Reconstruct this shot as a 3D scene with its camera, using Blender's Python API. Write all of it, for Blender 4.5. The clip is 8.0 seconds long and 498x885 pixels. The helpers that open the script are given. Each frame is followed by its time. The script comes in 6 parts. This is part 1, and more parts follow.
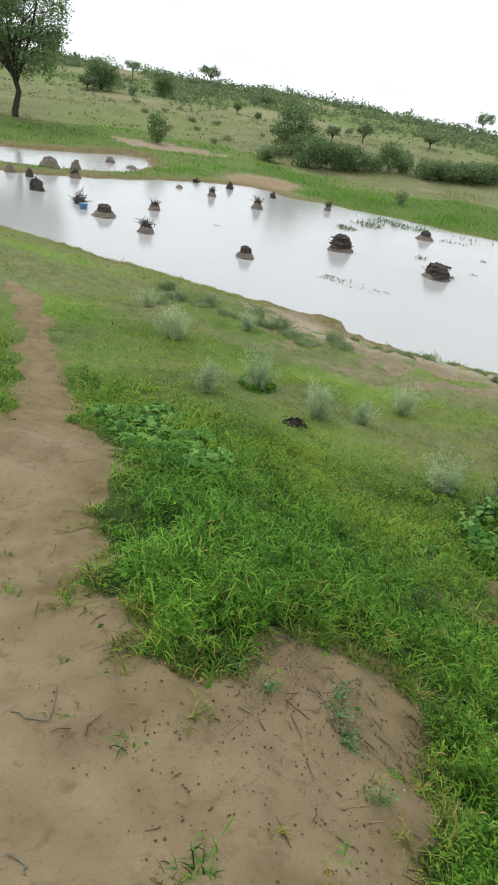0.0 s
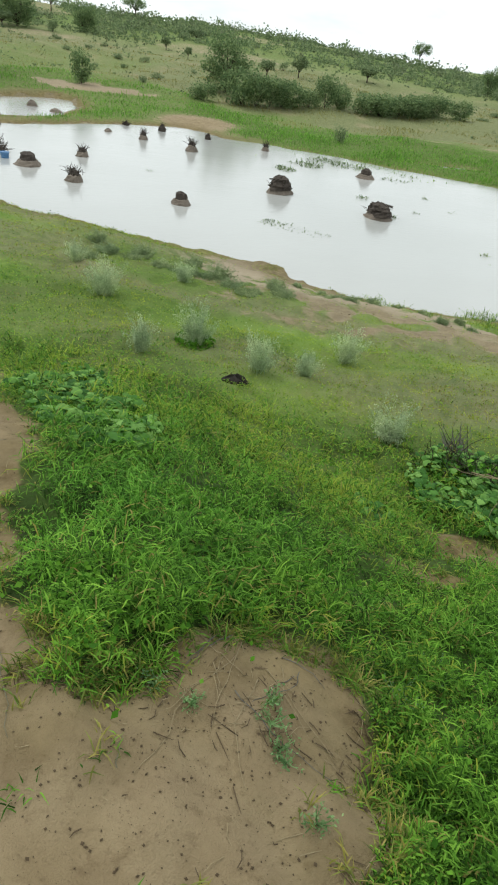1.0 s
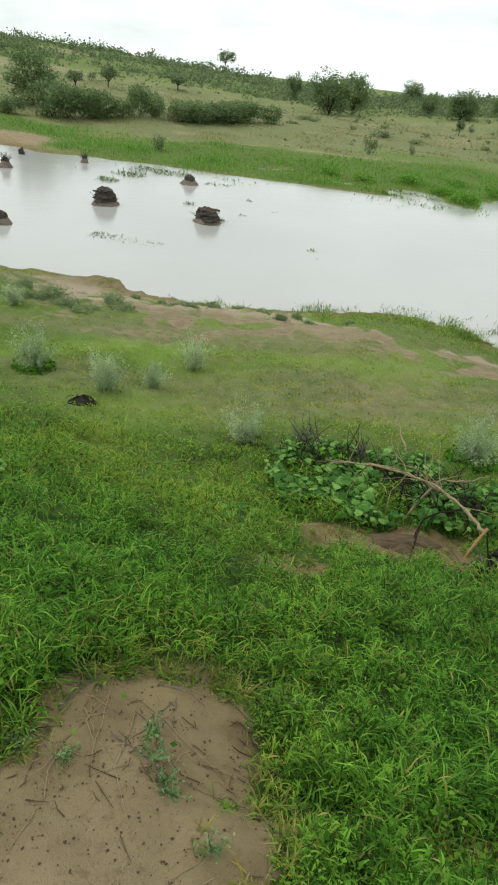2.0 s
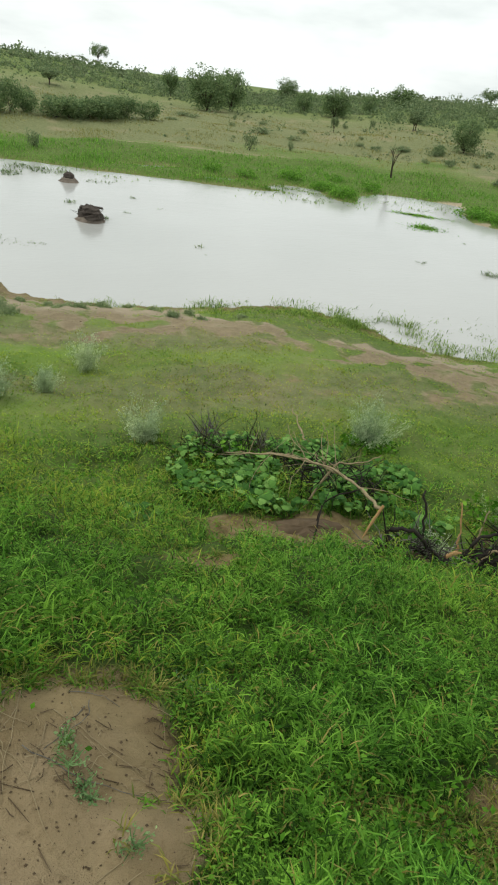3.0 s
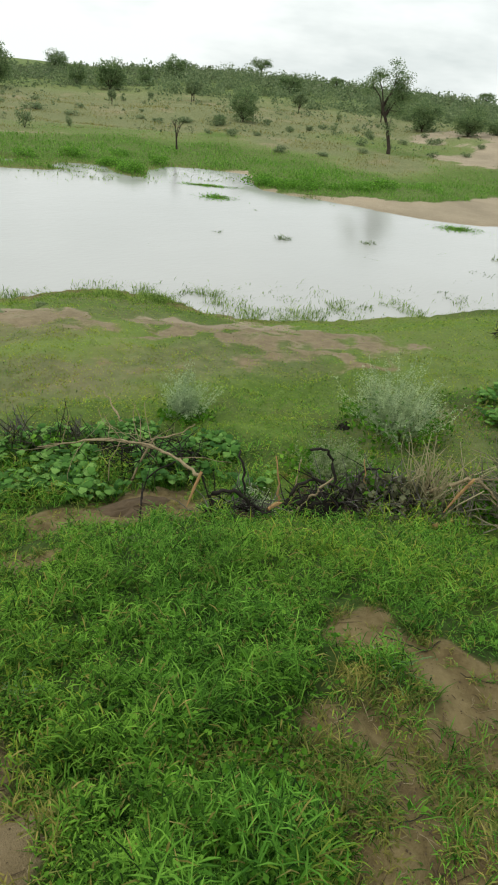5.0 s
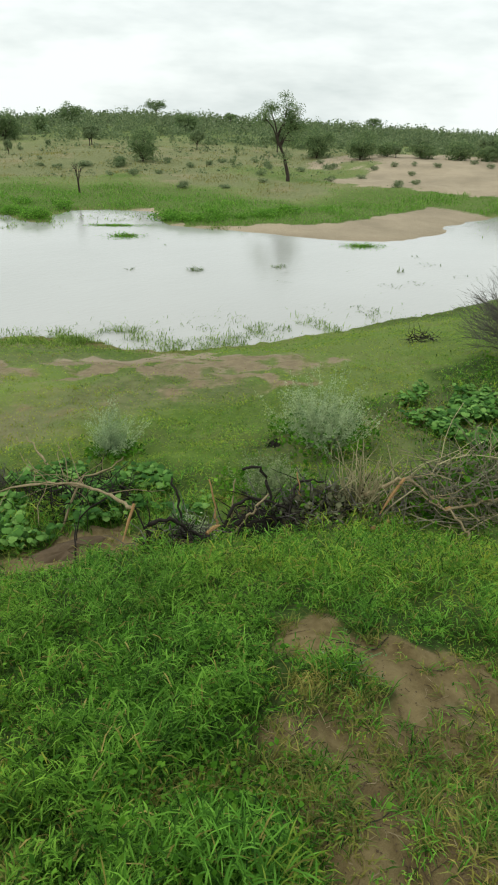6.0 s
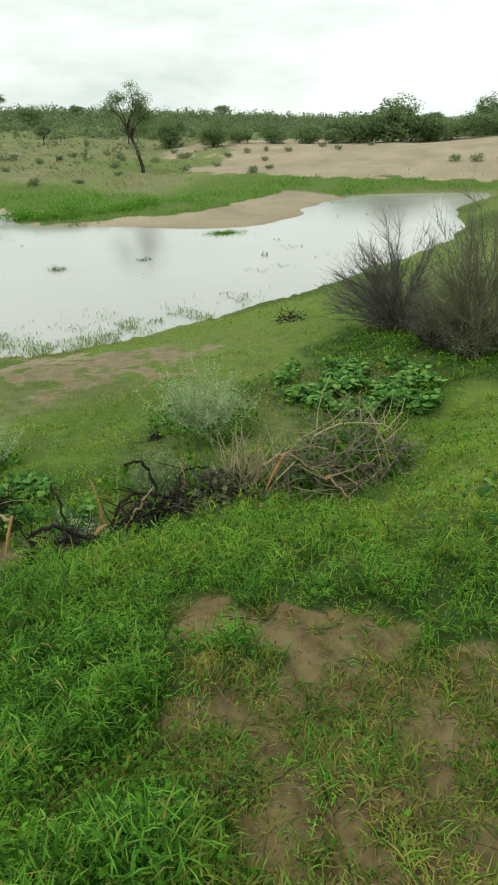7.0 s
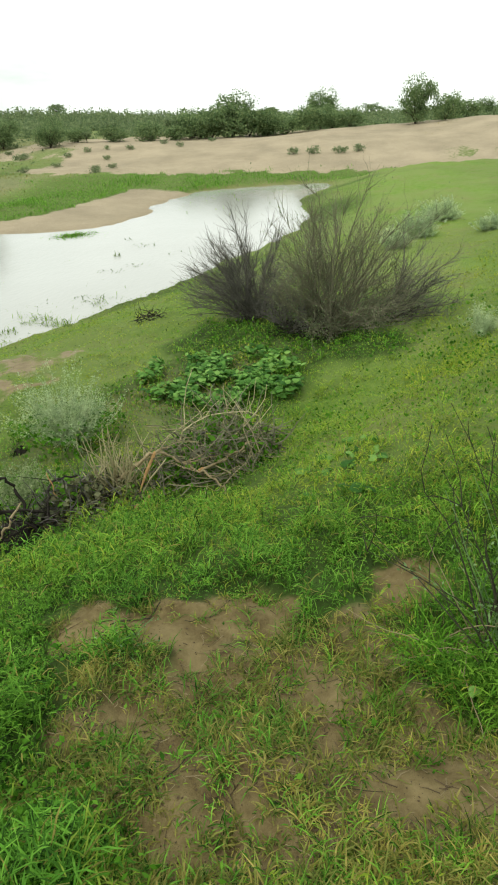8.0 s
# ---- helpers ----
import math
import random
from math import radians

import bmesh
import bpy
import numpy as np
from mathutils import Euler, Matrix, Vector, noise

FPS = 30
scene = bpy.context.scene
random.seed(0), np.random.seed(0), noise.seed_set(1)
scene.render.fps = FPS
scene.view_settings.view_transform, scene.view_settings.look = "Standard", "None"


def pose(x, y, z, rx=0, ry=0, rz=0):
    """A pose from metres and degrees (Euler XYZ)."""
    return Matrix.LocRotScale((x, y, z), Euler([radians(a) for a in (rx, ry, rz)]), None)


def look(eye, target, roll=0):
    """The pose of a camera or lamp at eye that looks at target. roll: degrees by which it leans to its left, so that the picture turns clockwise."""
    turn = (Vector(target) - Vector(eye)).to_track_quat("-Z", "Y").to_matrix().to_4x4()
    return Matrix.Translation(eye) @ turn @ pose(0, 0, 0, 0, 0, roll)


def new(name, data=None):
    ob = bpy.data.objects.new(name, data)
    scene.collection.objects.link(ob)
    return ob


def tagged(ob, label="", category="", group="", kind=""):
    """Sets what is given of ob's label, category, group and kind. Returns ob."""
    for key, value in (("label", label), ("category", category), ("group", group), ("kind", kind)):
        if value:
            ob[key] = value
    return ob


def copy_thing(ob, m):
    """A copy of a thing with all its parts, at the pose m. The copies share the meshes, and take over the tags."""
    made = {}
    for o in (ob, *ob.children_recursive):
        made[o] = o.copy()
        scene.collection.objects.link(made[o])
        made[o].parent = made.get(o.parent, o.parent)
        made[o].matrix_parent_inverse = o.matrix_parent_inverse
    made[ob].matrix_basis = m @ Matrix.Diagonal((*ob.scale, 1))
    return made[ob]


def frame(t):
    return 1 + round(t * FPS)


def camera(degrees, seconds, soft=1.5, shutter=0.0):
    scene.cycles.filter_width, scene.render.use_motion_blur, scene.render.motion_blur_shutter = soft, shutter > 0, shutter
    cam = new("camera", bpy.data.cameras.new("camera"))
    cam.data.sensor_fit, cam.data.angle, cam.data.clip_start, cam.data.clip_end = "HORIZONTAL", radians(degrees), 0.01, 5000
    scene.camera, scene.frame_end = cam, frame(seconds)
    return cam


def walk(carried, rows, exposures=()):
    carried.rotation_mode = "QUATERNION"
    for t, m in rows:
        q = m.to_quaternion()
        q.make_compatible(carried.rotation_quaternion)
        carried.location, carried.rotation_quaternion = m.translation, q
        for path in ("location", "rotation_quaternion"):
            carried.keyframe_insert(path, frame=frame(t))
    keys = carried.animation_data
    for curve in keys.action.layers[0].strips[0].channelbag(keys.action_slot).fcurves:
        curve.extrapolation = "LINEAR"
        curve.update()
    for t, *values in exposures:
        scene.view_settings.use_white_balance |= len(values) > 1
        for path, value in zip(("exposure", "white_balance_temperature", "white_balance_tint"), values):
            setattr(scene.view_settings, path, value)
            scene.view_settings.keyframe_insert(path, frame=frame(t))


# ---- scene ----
cam = camera(42.90, 8.0, soft=2.0)
# seconds, place in metres, turn in degrees
PATH = [
    (0.0, -0.309, -0.133, 1.626, 61.41, -7.68, 4.17),
    (0.5, -0.284, 0.021, 1.609, 57.99, -5.64, 0.98),
    (1.0, -0.195, 0.117, 1.583, 57.64, -6.65, -1.18),
    (1.5, -0.145, 0.152, 1.587, 58.60, -5.93, -8.52),
    (2.0, -0.133, 0.141, 1.603, 59.80, -5.66, -16.05),
    (3.3, -0.111, 0.110, 1.596, 60.39, -6.47, -27.89),
    (3.5, -0.100, 0.104, 1.599, 60.20, -6.41, -29.22),
    (4.0, -0.085, 0.092, 1.596, 59.90, -6.40, -33.24),
    (4.5, -0.051, 0.062, 1.595, 59.62, -6.56, -39.40),
    (4.7, -0.037, 0.050, 1.597, 59.65, -6.31, -41.17),
    (5.8, -0.009, 0.012, 1.560, 63.27, -2.56, -49.82),
    (6.0, 0.000, 0.000, 1.550, 63.61, -2.03, -51.77),
    (6.5, 0.004, -0.038, 1.544, 63.25, -0.88, -57.53),
    (7.0, 0.017, -0.076, 1.539, 63.04, 0.01, -63.81),
    (7.5, 0.025, -0.109, 1.525, 62.40, 0.92, -69.85),
    (8.0, 0.023, -0.133, 1.523, 62.71, 1.05, -76.70),
]
walk(cam, [(t, pose(*row)) for t, *row in PATH], [(0.0, 0.17, 6230, 11), (0.5, 0.15, 6200, 8), (1.0, 0.14, 6320, 5), (2.0, 0.04, 6500, 4), (4.0, -0.015, 6560, 6), (6.0, -0.04, 6520, 4), (6.5, -0.05, 6570, 2), (7.0, 0.02, 6640, 0), (7.5, 0.17, 6740, 0), (8.0, 0.28, 6780, 1)])

# ---- the lie of the land: pond outlines, banks, hill and dune ----
WATER_Z = -2.185
POND = [(-34, 21.5), (-20, 19.8), (-7.8, 17), (-4.2, 15), (-1.3, 13.8), (0.2, 13), (1.3, 12.95), (1.0, 12.2), (2.2, 11.65), (4, 10.95),
        (5.0, 10.8), (5.8, 10.85), (6.9, 10.55), (7.5, 9.6), (7.3, 8.5), (8.6, 7.5), (10.4, 6.7), (12.2, 6.15), (15.1, 5.45), (21.5, 4), (25.3, 3.5), (30, 4.5), (33, 5.3),
        (36, 4.7), (40.5, 4.1), (41.5, 5.6), (36.5, 11.6), (34.6, 11.3), (28.9, 11.9), (28.1, 10.7), (23.5, 11.1), (21.8, 12.6),
        (20.9, 16.6), (19.4, 19.3), (20.2, 20.6), (22.7, 23.6), (20.7, 25.4), (18.4, 25.7), (16.3, 22.8), (15.6, 23.9), (16.4, 26.2), (15.2, 27.0), (13.6, 26.3), (14.4, 24.9), (13, 25.3),
        (9.1, 27.1), (2.1, 30.9), (-0.5, 30.9), (-1.4, 33), (-3.3, 32.7), (-5.7, 30.6), (-8.1, 27.9), (-11.4, 25.7), (-34, 25.2)]
UPPER_POND = [(-30, 29.5), (-13, 28.2), (-8.4, 30.2), (-7.2, 34.1), (-8.9, 40), (-12.4, 35.5), (-15, 33.6), (-30, 35.5)]


def rounded(loop, cuts=3):
    """A closed outline with its corners cut off again and again (Chaikin)."""
    pts = np.array(loop, float)
    for _ in range(cuts):
        nxt = np.roll(pts, -1, axis=0)
        pts = np.stack([0.75 * pts + 0.25 * nxt, 0.25 * pts + 0.75 * nxt], 1).reshape(-1, 2)
    return pts


def outline_distance(x, y, loop):
    """Distance to a closed outline, minus inside."""
    x, y = np.broadcast_arrays(np.asarray(x, float), np.asarray(y, float))
    if x.size < 200:
        a, e = np.asarray(loop), np.roll(loop, -1, axis=0) - loop
        dx, dy = x[..., None] - a[:, 0], y[..., None] - a[:, 1]
        k = np.clip((dx * e[:, 0] + dy * e[:, 1]) / ((e * e).sum(1) + 1e-12), 0, 1)
        best = ((dx - k * e[:, 0]) ** 2 + (dy - k * e[:, 1]) ** 2).min(-1)
        crosses = ((dy < 0) != (dy - e[:, 1] < 0)) & (dx < dy / np.where(e[:, 1] == 0, 1e-12, e[:, 1]) * e[:, 0])
        return np.where(crosses.sum(-1) % 2 == 1, -1, 1) * np.sqrt(best)
    best, inside = np.full(x.shape, 1e9), np.zeros(x.shape, bool)
    for (ax, ay), (bx, by) in zip(loop, np.roll(loop, -1, axis=0)):
        ex, ey = bx - ax, by - ay
        k = np.clip(((x - ax) * ex + (y - ay) * ey) / (ex * ex + ey * ey + 1e-12), 0, 1)
        best = np.minimum(best, (x - ax - k * ex) ** 2 + (y - ay - k * ey) ** 2)
        if ey != 0:
            inside ^= ((ay > y) != (by > y)) & (x < ax + (y - ay) / ey * ex)
    return np.where(inside, -1, 1) * np.sqrt(best)


def ease(a, b, v):
    k = np.clip((v - a) / (b - a), 0, 1)
    return k * k * (3 - 2 * k)


RNG = np.random.RandomState(11)
WAVES = [(RNG.uniform(0, 6.28), RNG.uniform(0, 6.28), RNG.uniform(0.7, 1.4)) for _ in range(8)]


def ripple(x, y, size):
    """Smooth unevenness between about -1 and 1, with lumps of about that size."""
    out = 0
    for i, (turn, shift, k) in enumerate(WAVES):
        f = 6.28 / size * k / 2
        out = out + np.sin(f * (x * math.cos(turn) + y * math.sin(turn)) + shift + 1.7 * np.sin(f * 0.6 * (y * math.cos(turn) - x * math.sin(turn)) + 2 * shift))
    return out / 3.2


SHORE, SHORE_UP = rounded(POND, 2), rounded(UPPER_POND, 2)
BANK_D = [0, 0.5, 1.2, 2.7, 5, 7, 8.1, 8.7, 9.2, 10.4, 12, 16, 30, 80]
BANK_Z = [-2.185, -2.08, -1.86, -1.45, -1.12, -0.92, -0.78, -0.5, -0.22, 0.0, 0.12, 0.3, 0.8, 1.0]
CREST_AZ = [-180, -60, -40, -17, -10, -1.6, 3, 10, 16, 20, 26, 29, 34, 38, 45, 52, 60, 70, 80, 92, 100, 140, 180]
CREST_EL = [0.5, 0.5, 0.8, 0.72, 0.5, 0.6, 0.5, 0.15, -0.3, -0.55, -0.7, -0.65, -0.05, 0.35, 0.45, 0.3, 0.2, -0.15, -0.35, -0.4, -0.1, 0.3, 0.5]
CREST_R = 118.0


# small pools in the flooded grass of the far bank: x, y, half lengths
POOLS = [(9.9, 30.6, 1.3, 0.4), (12.2, 27.9, 1.1, 0.4)]


def shore_distance(x, y):
    d = np.minimum(outline_distance(x, y, SHORE), outline_distance(x, y, SHORE_UP))
    for px, py, rx, ry in POOLS:
        d = np.minimum(d, (np.hypot((x - px) / rx, (y - py) / ry) - 1) * math.sqrt(rx * ry))
    return d + 0.12 * ripple(x, y, 1.6)


def far_share(x, y):
    """0 on the camera's bank, 1 on the other side of the pond."""
    middle = np.interp(x, [-80, -34, -10, 0, 10, 20, 30, 41, 44.5, 52, 120], [26, 23.5, 21, 20, 16, 10, 8, 4.0, -6, -24, -100])
    return ease(-2.5, 2.5, y - middle)


def bank_height(x, y, d):
    flat = ease(13, 24, x)
    d = d * (1 - flat) + (np.minimum(d, 5.5) + 0.2 * np.maximum(d - 5.5, 0)) * flat
    z = np.interp(d, BANK_D, BANK_Z)
    for s in (0.35, -0.35):
        z = z + np.interp(d + s, BANK_D, BANK_Z)
    z = z / 3 + 0.36 * np.exp(-((x + 0.3) ** 2 / 0.9 + (y - 0.8) ** 2 / 2.2)) + 0.05 * ease(3, 7, d) * ripple(x, y, 2.5) + 0.02 * ripple(x + 3, y, 0.7) + 0.020 * ripple(x, y + 5, 0.26) + 0.011 * ripple(x + 1, y, 0.12)
    return z


def far_height(x, y, d):
    r, az = np.hypot(x, y), np.degrees(np.arctan2(x, y))
    el = sum(np.interp(az + s, CREST_AZ, CREST_EL) for s in (-2.5, 0, 2.5)) / 3
    top = 1.55 + CREST_R * np.tan(np.radians(el))
    u = (r - 36) / (CREST_R - 36)
    z = WATER_Z + 0.22 * (1 - np.exp(-np.maximum(d, 0) / 1.5)) + (top - WATER_Z - 0.2) * np.clip(u, 0, 1) ** 1.15
    z = np.where(r > CREST_R, top - 0.02 * (r - CREST_R) - 0.00004 * np.minimum(r - CREST_R, 300) ** 2, z)
    dune = np.interp(az, [56, 64, 72, 80, 90, 100, 130], [0, 0.4, 0.75, 1.15, 1.9, 2.2, 2.0])
    z = z + dune * ease(42, 60, r) * (1 - 0.8 * ease(62, 84, r))
    rough = ease(3, 10, d) * (1 - ease(70, 118, r))
    return z + rough * (0.16 * ripple(x, y, 9) + 0.05 * ripple(x, y, 2.6))


def height(x, y):
    x, y = np.broadcast_arrays(np.asarray(x, float), np.asarray(y, float))
    d = shore_distance(x, y)
    side = far_share(x, y)
    dry = np.maximum(d, 0)
    z = bank_height(x, y, dry) * (1 - side) + far_height(x, y, dry) * side
    z = np.maximum(z, WATER_Z + 0.012 + 0.06 * np.minimum(dry, 1.5))
    return np.where(d < 0, WATER_Z - 0.4 * (1 - np.exp(np.minimum(d, 0) / 1.2)), z)


# ---- end of the land ----

# ---- overcast daylight: white cloud over a pale sky, a wide soft sun ----
SUN_EL, SUN_AZ = 58.0, -60.0
world = bpy.data.worlds.new("overcast_sky")
scene.world = world
world.use_nodes = True
wt = world.node_tree
wt.nodes.clear()


def wnode(kind, **kw):
    n = wt.nodes.new(kind)
    for k, v in kw.items():
        n.inputs[k.replace("_", " ")].default_value = v
    return n


sky = wt.nodes.new("ShaderNodeTexSky")
sky.sky_type, sky.sun_disc = "NISHITA", False
sky.sun_elevation, sky.sun_rotation = radians(SUN_EL), radians(SUN_AZ)
sky.dust_density, sky.air_density = 4.0, 1.2
scaled = wt.nodes.new("ShaderNodeVectorMath")
scaled.operation = "SCALE"
scaled.inputs["Scale"].default_value = 0.10
wt.links.new(sky.outputs[0], scaled.inputs[0])
where = wt.nodes.new("ShaderNodeTexCoord")
stretch = wt.nodes.new("ShaderNodeMapping")
stretch.inputs["Scale"].default_value = (1.6, 1.6, 6.0)
wt.links.new(where.outputs["Generated"], stretch.inputs["Vector"])
cloud = wnode("ShaderNodeTexNoise", Scale=2.2, Detail=5.0, Roughness=0.55)
wt.links.new(stretch.outputs[0], cloud.inputs["Vector"])
tone = wt.nodes.new("ShaderNodeValToRGB")
tone.color_ramp.elements[0].position, tone.color_ramp.elements[0].color = 0.31, (0.83, 0.885, 0.90, 1)
tone.color_ramp.elements[1].position, tone.color_ramp.elements[1].color = 0.55, (1.15, 1.18, 1.19, 1)
wt.links.new(cloud.outputs["Fac"], tone.inputs["Fac"])
blend = wt.nodes.new("ShaderNodeMix")
blend.data_type = "RGBA"
blend.inputs["Factor"].default_value = 0.88
wt.links.new(scaled.outputs[0], blend.inputs["A"])
wt.links.new(tone.outputs["Color"], blend.inputs["B"])
glow = wnode("ShaderNodeBackground", Strength=1.0)
wt.links.new(blend.outputs["Result"], glow.inputs["Color"])
wout = wt.nodes.new("ShaderNodeOutputWorld")
wt.links.new(glow.outputs[0], wout.inputs["Surface"])

sun = new("sun", bpy.data.lights.new("sun", "SUN"))
sun.data.energy, sun.data.angle, sun.data.color = 1.1, radians(25), (1.0, 0.96, 0.9)
sa, se = radians(SUN_AZ), radians(SUN_EL)
sun.matrix_world = look((30 * math.sin(sa) * math.cos(se), 30 * math.cos(sa) * math.cos(se), 30 * math.sin(se)), (0, 0, 0))


# ---- materials ----
def material(name, rough=0.8, spec=0.3):
    m = bpy.data.materials.new(name)
    m.use_nodes = True
    b = m.node_tree.nodes["Principled BSDF"]
    b.inputs["Roughness"].default_value = rough
    b.inputs["Specular IOR Level"].default_value = spec
    return m, m.node_tree, b


def add(nt, kind, links=(), **values):
    n = nt.nodes.new(kind)
    for k, v in values.items():
        n.inputs[k].default_value = v
    for src, key in links:
        nt.links.new(src, n.inputs[key])
    return n


def ramp(nt, fac, stops):
    n = nt.nodes.new("ShaderNodeValToRGB")
    els = n.color_ramp.elements
    while len(els) < len(stops):
        els.new(0.5)
    for e, (p, c) in zip(els, stops):
        e.position, e.color = p, (*c, 1)
    nt.links.new(fac, n.inputs["Fac"])
    return n.outputs["Color"]


def mix(nt, fac, a, b, how="MIX"):
    n = nt.nodes.new("ShaderNodeMix")
    n.data_type, n.blend_type = "RGBA", how
    for key, v in (("Factor", fac), ("A", a), ("B", b)):
        if isinstance(v, (int, float)):
            n.inputs[key].default_value = v
        elif isinstance(v, tuple):
            n.inputs[key].default_value = (*v, 1)
        else:
            nt.links.new(v, n.inputs[key])
    return n.outputs["Result"]


def noise_tex(nt, scale, detail=4.0, rough=0.6, coords=None):
    if coords is None:
        coords = nt.nodes.new("ShaderNodeNewGeometry").outputs["Position"]
    return add(nt, "ShaderNodeTexNoise", [(coords, "Vector")], Scale=scale, Detail=detail, Roughness=rough).outputs["Fac"]


def bumped(nt, b, fac, strength, distance):
    n = add(nt, "ShaderNodeBump", [(fac, "Height")], Strength=strength, Distance=distance)
    nt.links.new(n.outputs["Normal"], b.inputs["Normal"])


def foliage(name, dark, mid, light, see=0.3, rough=0.7, patch=None):
    """Leaves: each one has its own tint, larger drifts of tint lie over them, some light comes through."""
    m, nt, b = material(name, rough, 0.12)
    isle = nt.nodes.new("ShaderNodeNewGeometry").outputs["Random Per Island"]
    col = ramp(nt, isle, [(0.0, dark), (0.5, mid), (1.0, light)])
    drift = noise_tex(nt, 1.7, 3.0)
    tone2 = ramp(nt, drift, [(0.3, (0.72, 0.78, 0.7)), (0.7, (1.18, 1.12, 1.0))])
    col = mix(nt, 1.0, col, tone2, "MULTIPLY")
    plants = ramp(nt, noise_tex(nt, 9.0, 2.0), [(0.34, (0.70, 0.74, 0.70)), (0.66, (1.32, 1.27, 1.22))])
    col = mix(nt, 1.0, col, plants, "MULTIPLY")
    if patch:
        zone = ramp(nt, noise_tex(nt, 0.55, 2.0), [(0.42, (0, 0, 0)), (0.62, (1, 1, 1))])
        col = mix(nt, zone, col, mix(nt, 1.0, col, patch, "MULTIPLY"))
    nt.links.new(col, b.inputs["Base Color"])
    t = add(nt, "ShaderNodeBsdfTranslucent", [(col, "Color")])
    mx = add(nt, "ShaderNodeMixShader", [(b.outputs[0], 1), (t.outputs[0], 2)], Fac=see)
    nt.links.new(mx.outputs[0], nt.nodes["Material Output"].inputs["Surface"])
    return m


def bark(name, dark, light, scale=25.0, rough=0.9):
    m, nt, b = material(name, rough, 0.2)
    co = nt.nodes.new("ShaderNodeTexCoord").outputs["Object"]
    st = add(nt, "ShaderNodeMapping", [(co, "Vector")])
    st.inputs["Scale"].default_value = (1, 1, 0.35)
    n1 = noise_tex(nt, scale, 6.0, 0.65, st.outputs[0])
    n2 = noise_tex(nt, scale * 0.16, 3.0, 0.6, co)
    col = mix(nt, n2, ramp(nt, n1, [(0.3, dark), (0.7, light)]), tuple(0.6 * (p + q) * 0.5 for p, q in zip(dark, light)))
    nt.links.new(col, b.inputs["Base Color"])
    bumped(nt, b, n1, 0.6, 0.01)
    return m


def ground_material():
    m, nt, b = material("ground_earth_and_turf", 0.92, 0.15)
    zone = nt.nodes.new("ShaderNodeVertexColor")
    zone.layer_name = "zone"
    sep = add(nt, "ShaderNodeSeparateColor", [(zone.outputs["Color"], "Color")])
    fine, mid, wide = noise_tex(nt, 60, 6.0, 0.7), noise_tex(nt, 5.5, 5.0, 0.62), noise_tex(nt, 0.42, 4.0, 0.6)
    grain = noise_tex(nt, 260, 3.0, 0.6)
    lawn = mix(nt, ramp(nt, mid, [(0.32, (0, 0, 0)), (0.68, (1, 1, 1))]), (0.135, 0.240, 0.035), (0.205, 0.300, 0.062))
    lawn = mix(nt, ramp(nt, wide, [(0.38, (0, 0, 0)), (0.62, (1, 1, 1))]), lawn, (0.205, 0.268, 0.074))
    lawn = mix(nt, ramp(nt, noise_tex(nt, 1.3, 4.0, 0.6), [(0.52, (0, 0, 0)), (0.68, (0.55, 0.55, 0.55))]), lawn, (0.240, 0.225, 0.095))
    # soil under lush grass, colour darkened to paint the shade between blades
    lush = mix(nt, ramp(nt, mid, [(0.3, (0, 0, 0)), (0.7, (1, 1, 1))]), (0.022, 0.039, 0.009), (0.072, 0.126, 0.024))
    dry = mix(nt, ramp(nt, mid, [(0.3, (0, 0, 0)), (0.72, (1, 1, 1))]), (0.13, 0.160, 0.065), (0.24, 0.237, 0.115))
    dry = mix(nt, ramp(nt, wide, [(0.53, (0, 0, 0)), (0.68, (0.8, 0.8, 0.8))]), dry, (0.28, 0.24, 0.14))
    sand = mix(nt, ramp(nt, mid, [(0.3, (0, 0, 0)), (0.7, (1, 1, 1))]), (0.232, 0.172, 0.094), (0.340, 0.265, 0.153))
    sand = mix(nt, ramp(nt, wide, [(0.4, (0, 0, 0)), (0.62, (1, 1, 1))]), sand, (0.325, 0.250, 0.155))
    speck = ramp(nt, fine, [(0.60, (0, 0, 0)), (0.72, (1, 1, 1))])
    sand = mix(nt, mix(nt, 1.0, speck, (0.7, 0.7, 0.7), "MULTIPLY"), sand, (0.14, 0.098, 0.058))
    clod = noise_tex(nt, 22, 5.0, 0.7)
    trodden = ramp(nt, clod, [(0.53, (0, 0, 0)), (0.68, (0.65, 0.65, 0.65))])
    damp_spot = ramp(nt, noise_tex(nt, 3.2, 5.0, 0.65), [(0.50, (0, 0, 0)), (0.68, (0.7, 0.7, 0.7))])
    sand = mix(nt, damp_spot, sand, (0.185, 0.132, 0.070))
    sand = mix(nt, trodden, sand, (0.165, 0.115, 0.062))
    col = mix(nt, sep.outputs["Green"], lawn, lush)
    col = mix(nt, sep.outputs["Blue"], col, dry)
    edge = nt.nodes.new("ShaderNodeMath")
    edge.operation = "ADD"
    off = add(nt, "ShaderNodeMath", [(mid, 0)])
    off.operation = "MULTIPLY_ADD"
    off.inputs[1].default_value, off.inputs[2].default_value = 0.9, -0.45
    nt.links.new(sep.outputs["Red"], edge.inputs[0])
    nt.links.new(off.outputs[0], edge.inputs[1])
    bare = ramp(nt, edge.outputs[0], [(0.40, (0, 0, 0)), (0.62, (1, 1, 1))])
    paleness = nt.nodes.new("ShaderNodeVertexColor")
    paleness.layer_name = "dune"
    sand = mix(nt, paleness.outputs["Color"], sand, mix(nt, 1.0, mix(nt, mid, (0.335, 0.277, 0.196), (0.415, 0.347, 0.252)), ramp(nt, noise_tex(nt, 0.33, 5.0, 0.65), [(0.36, (0.80, 0.80, 0.78)), (0.64, (1.08, 1.07, 1.05))]), "MULTIPLY"))
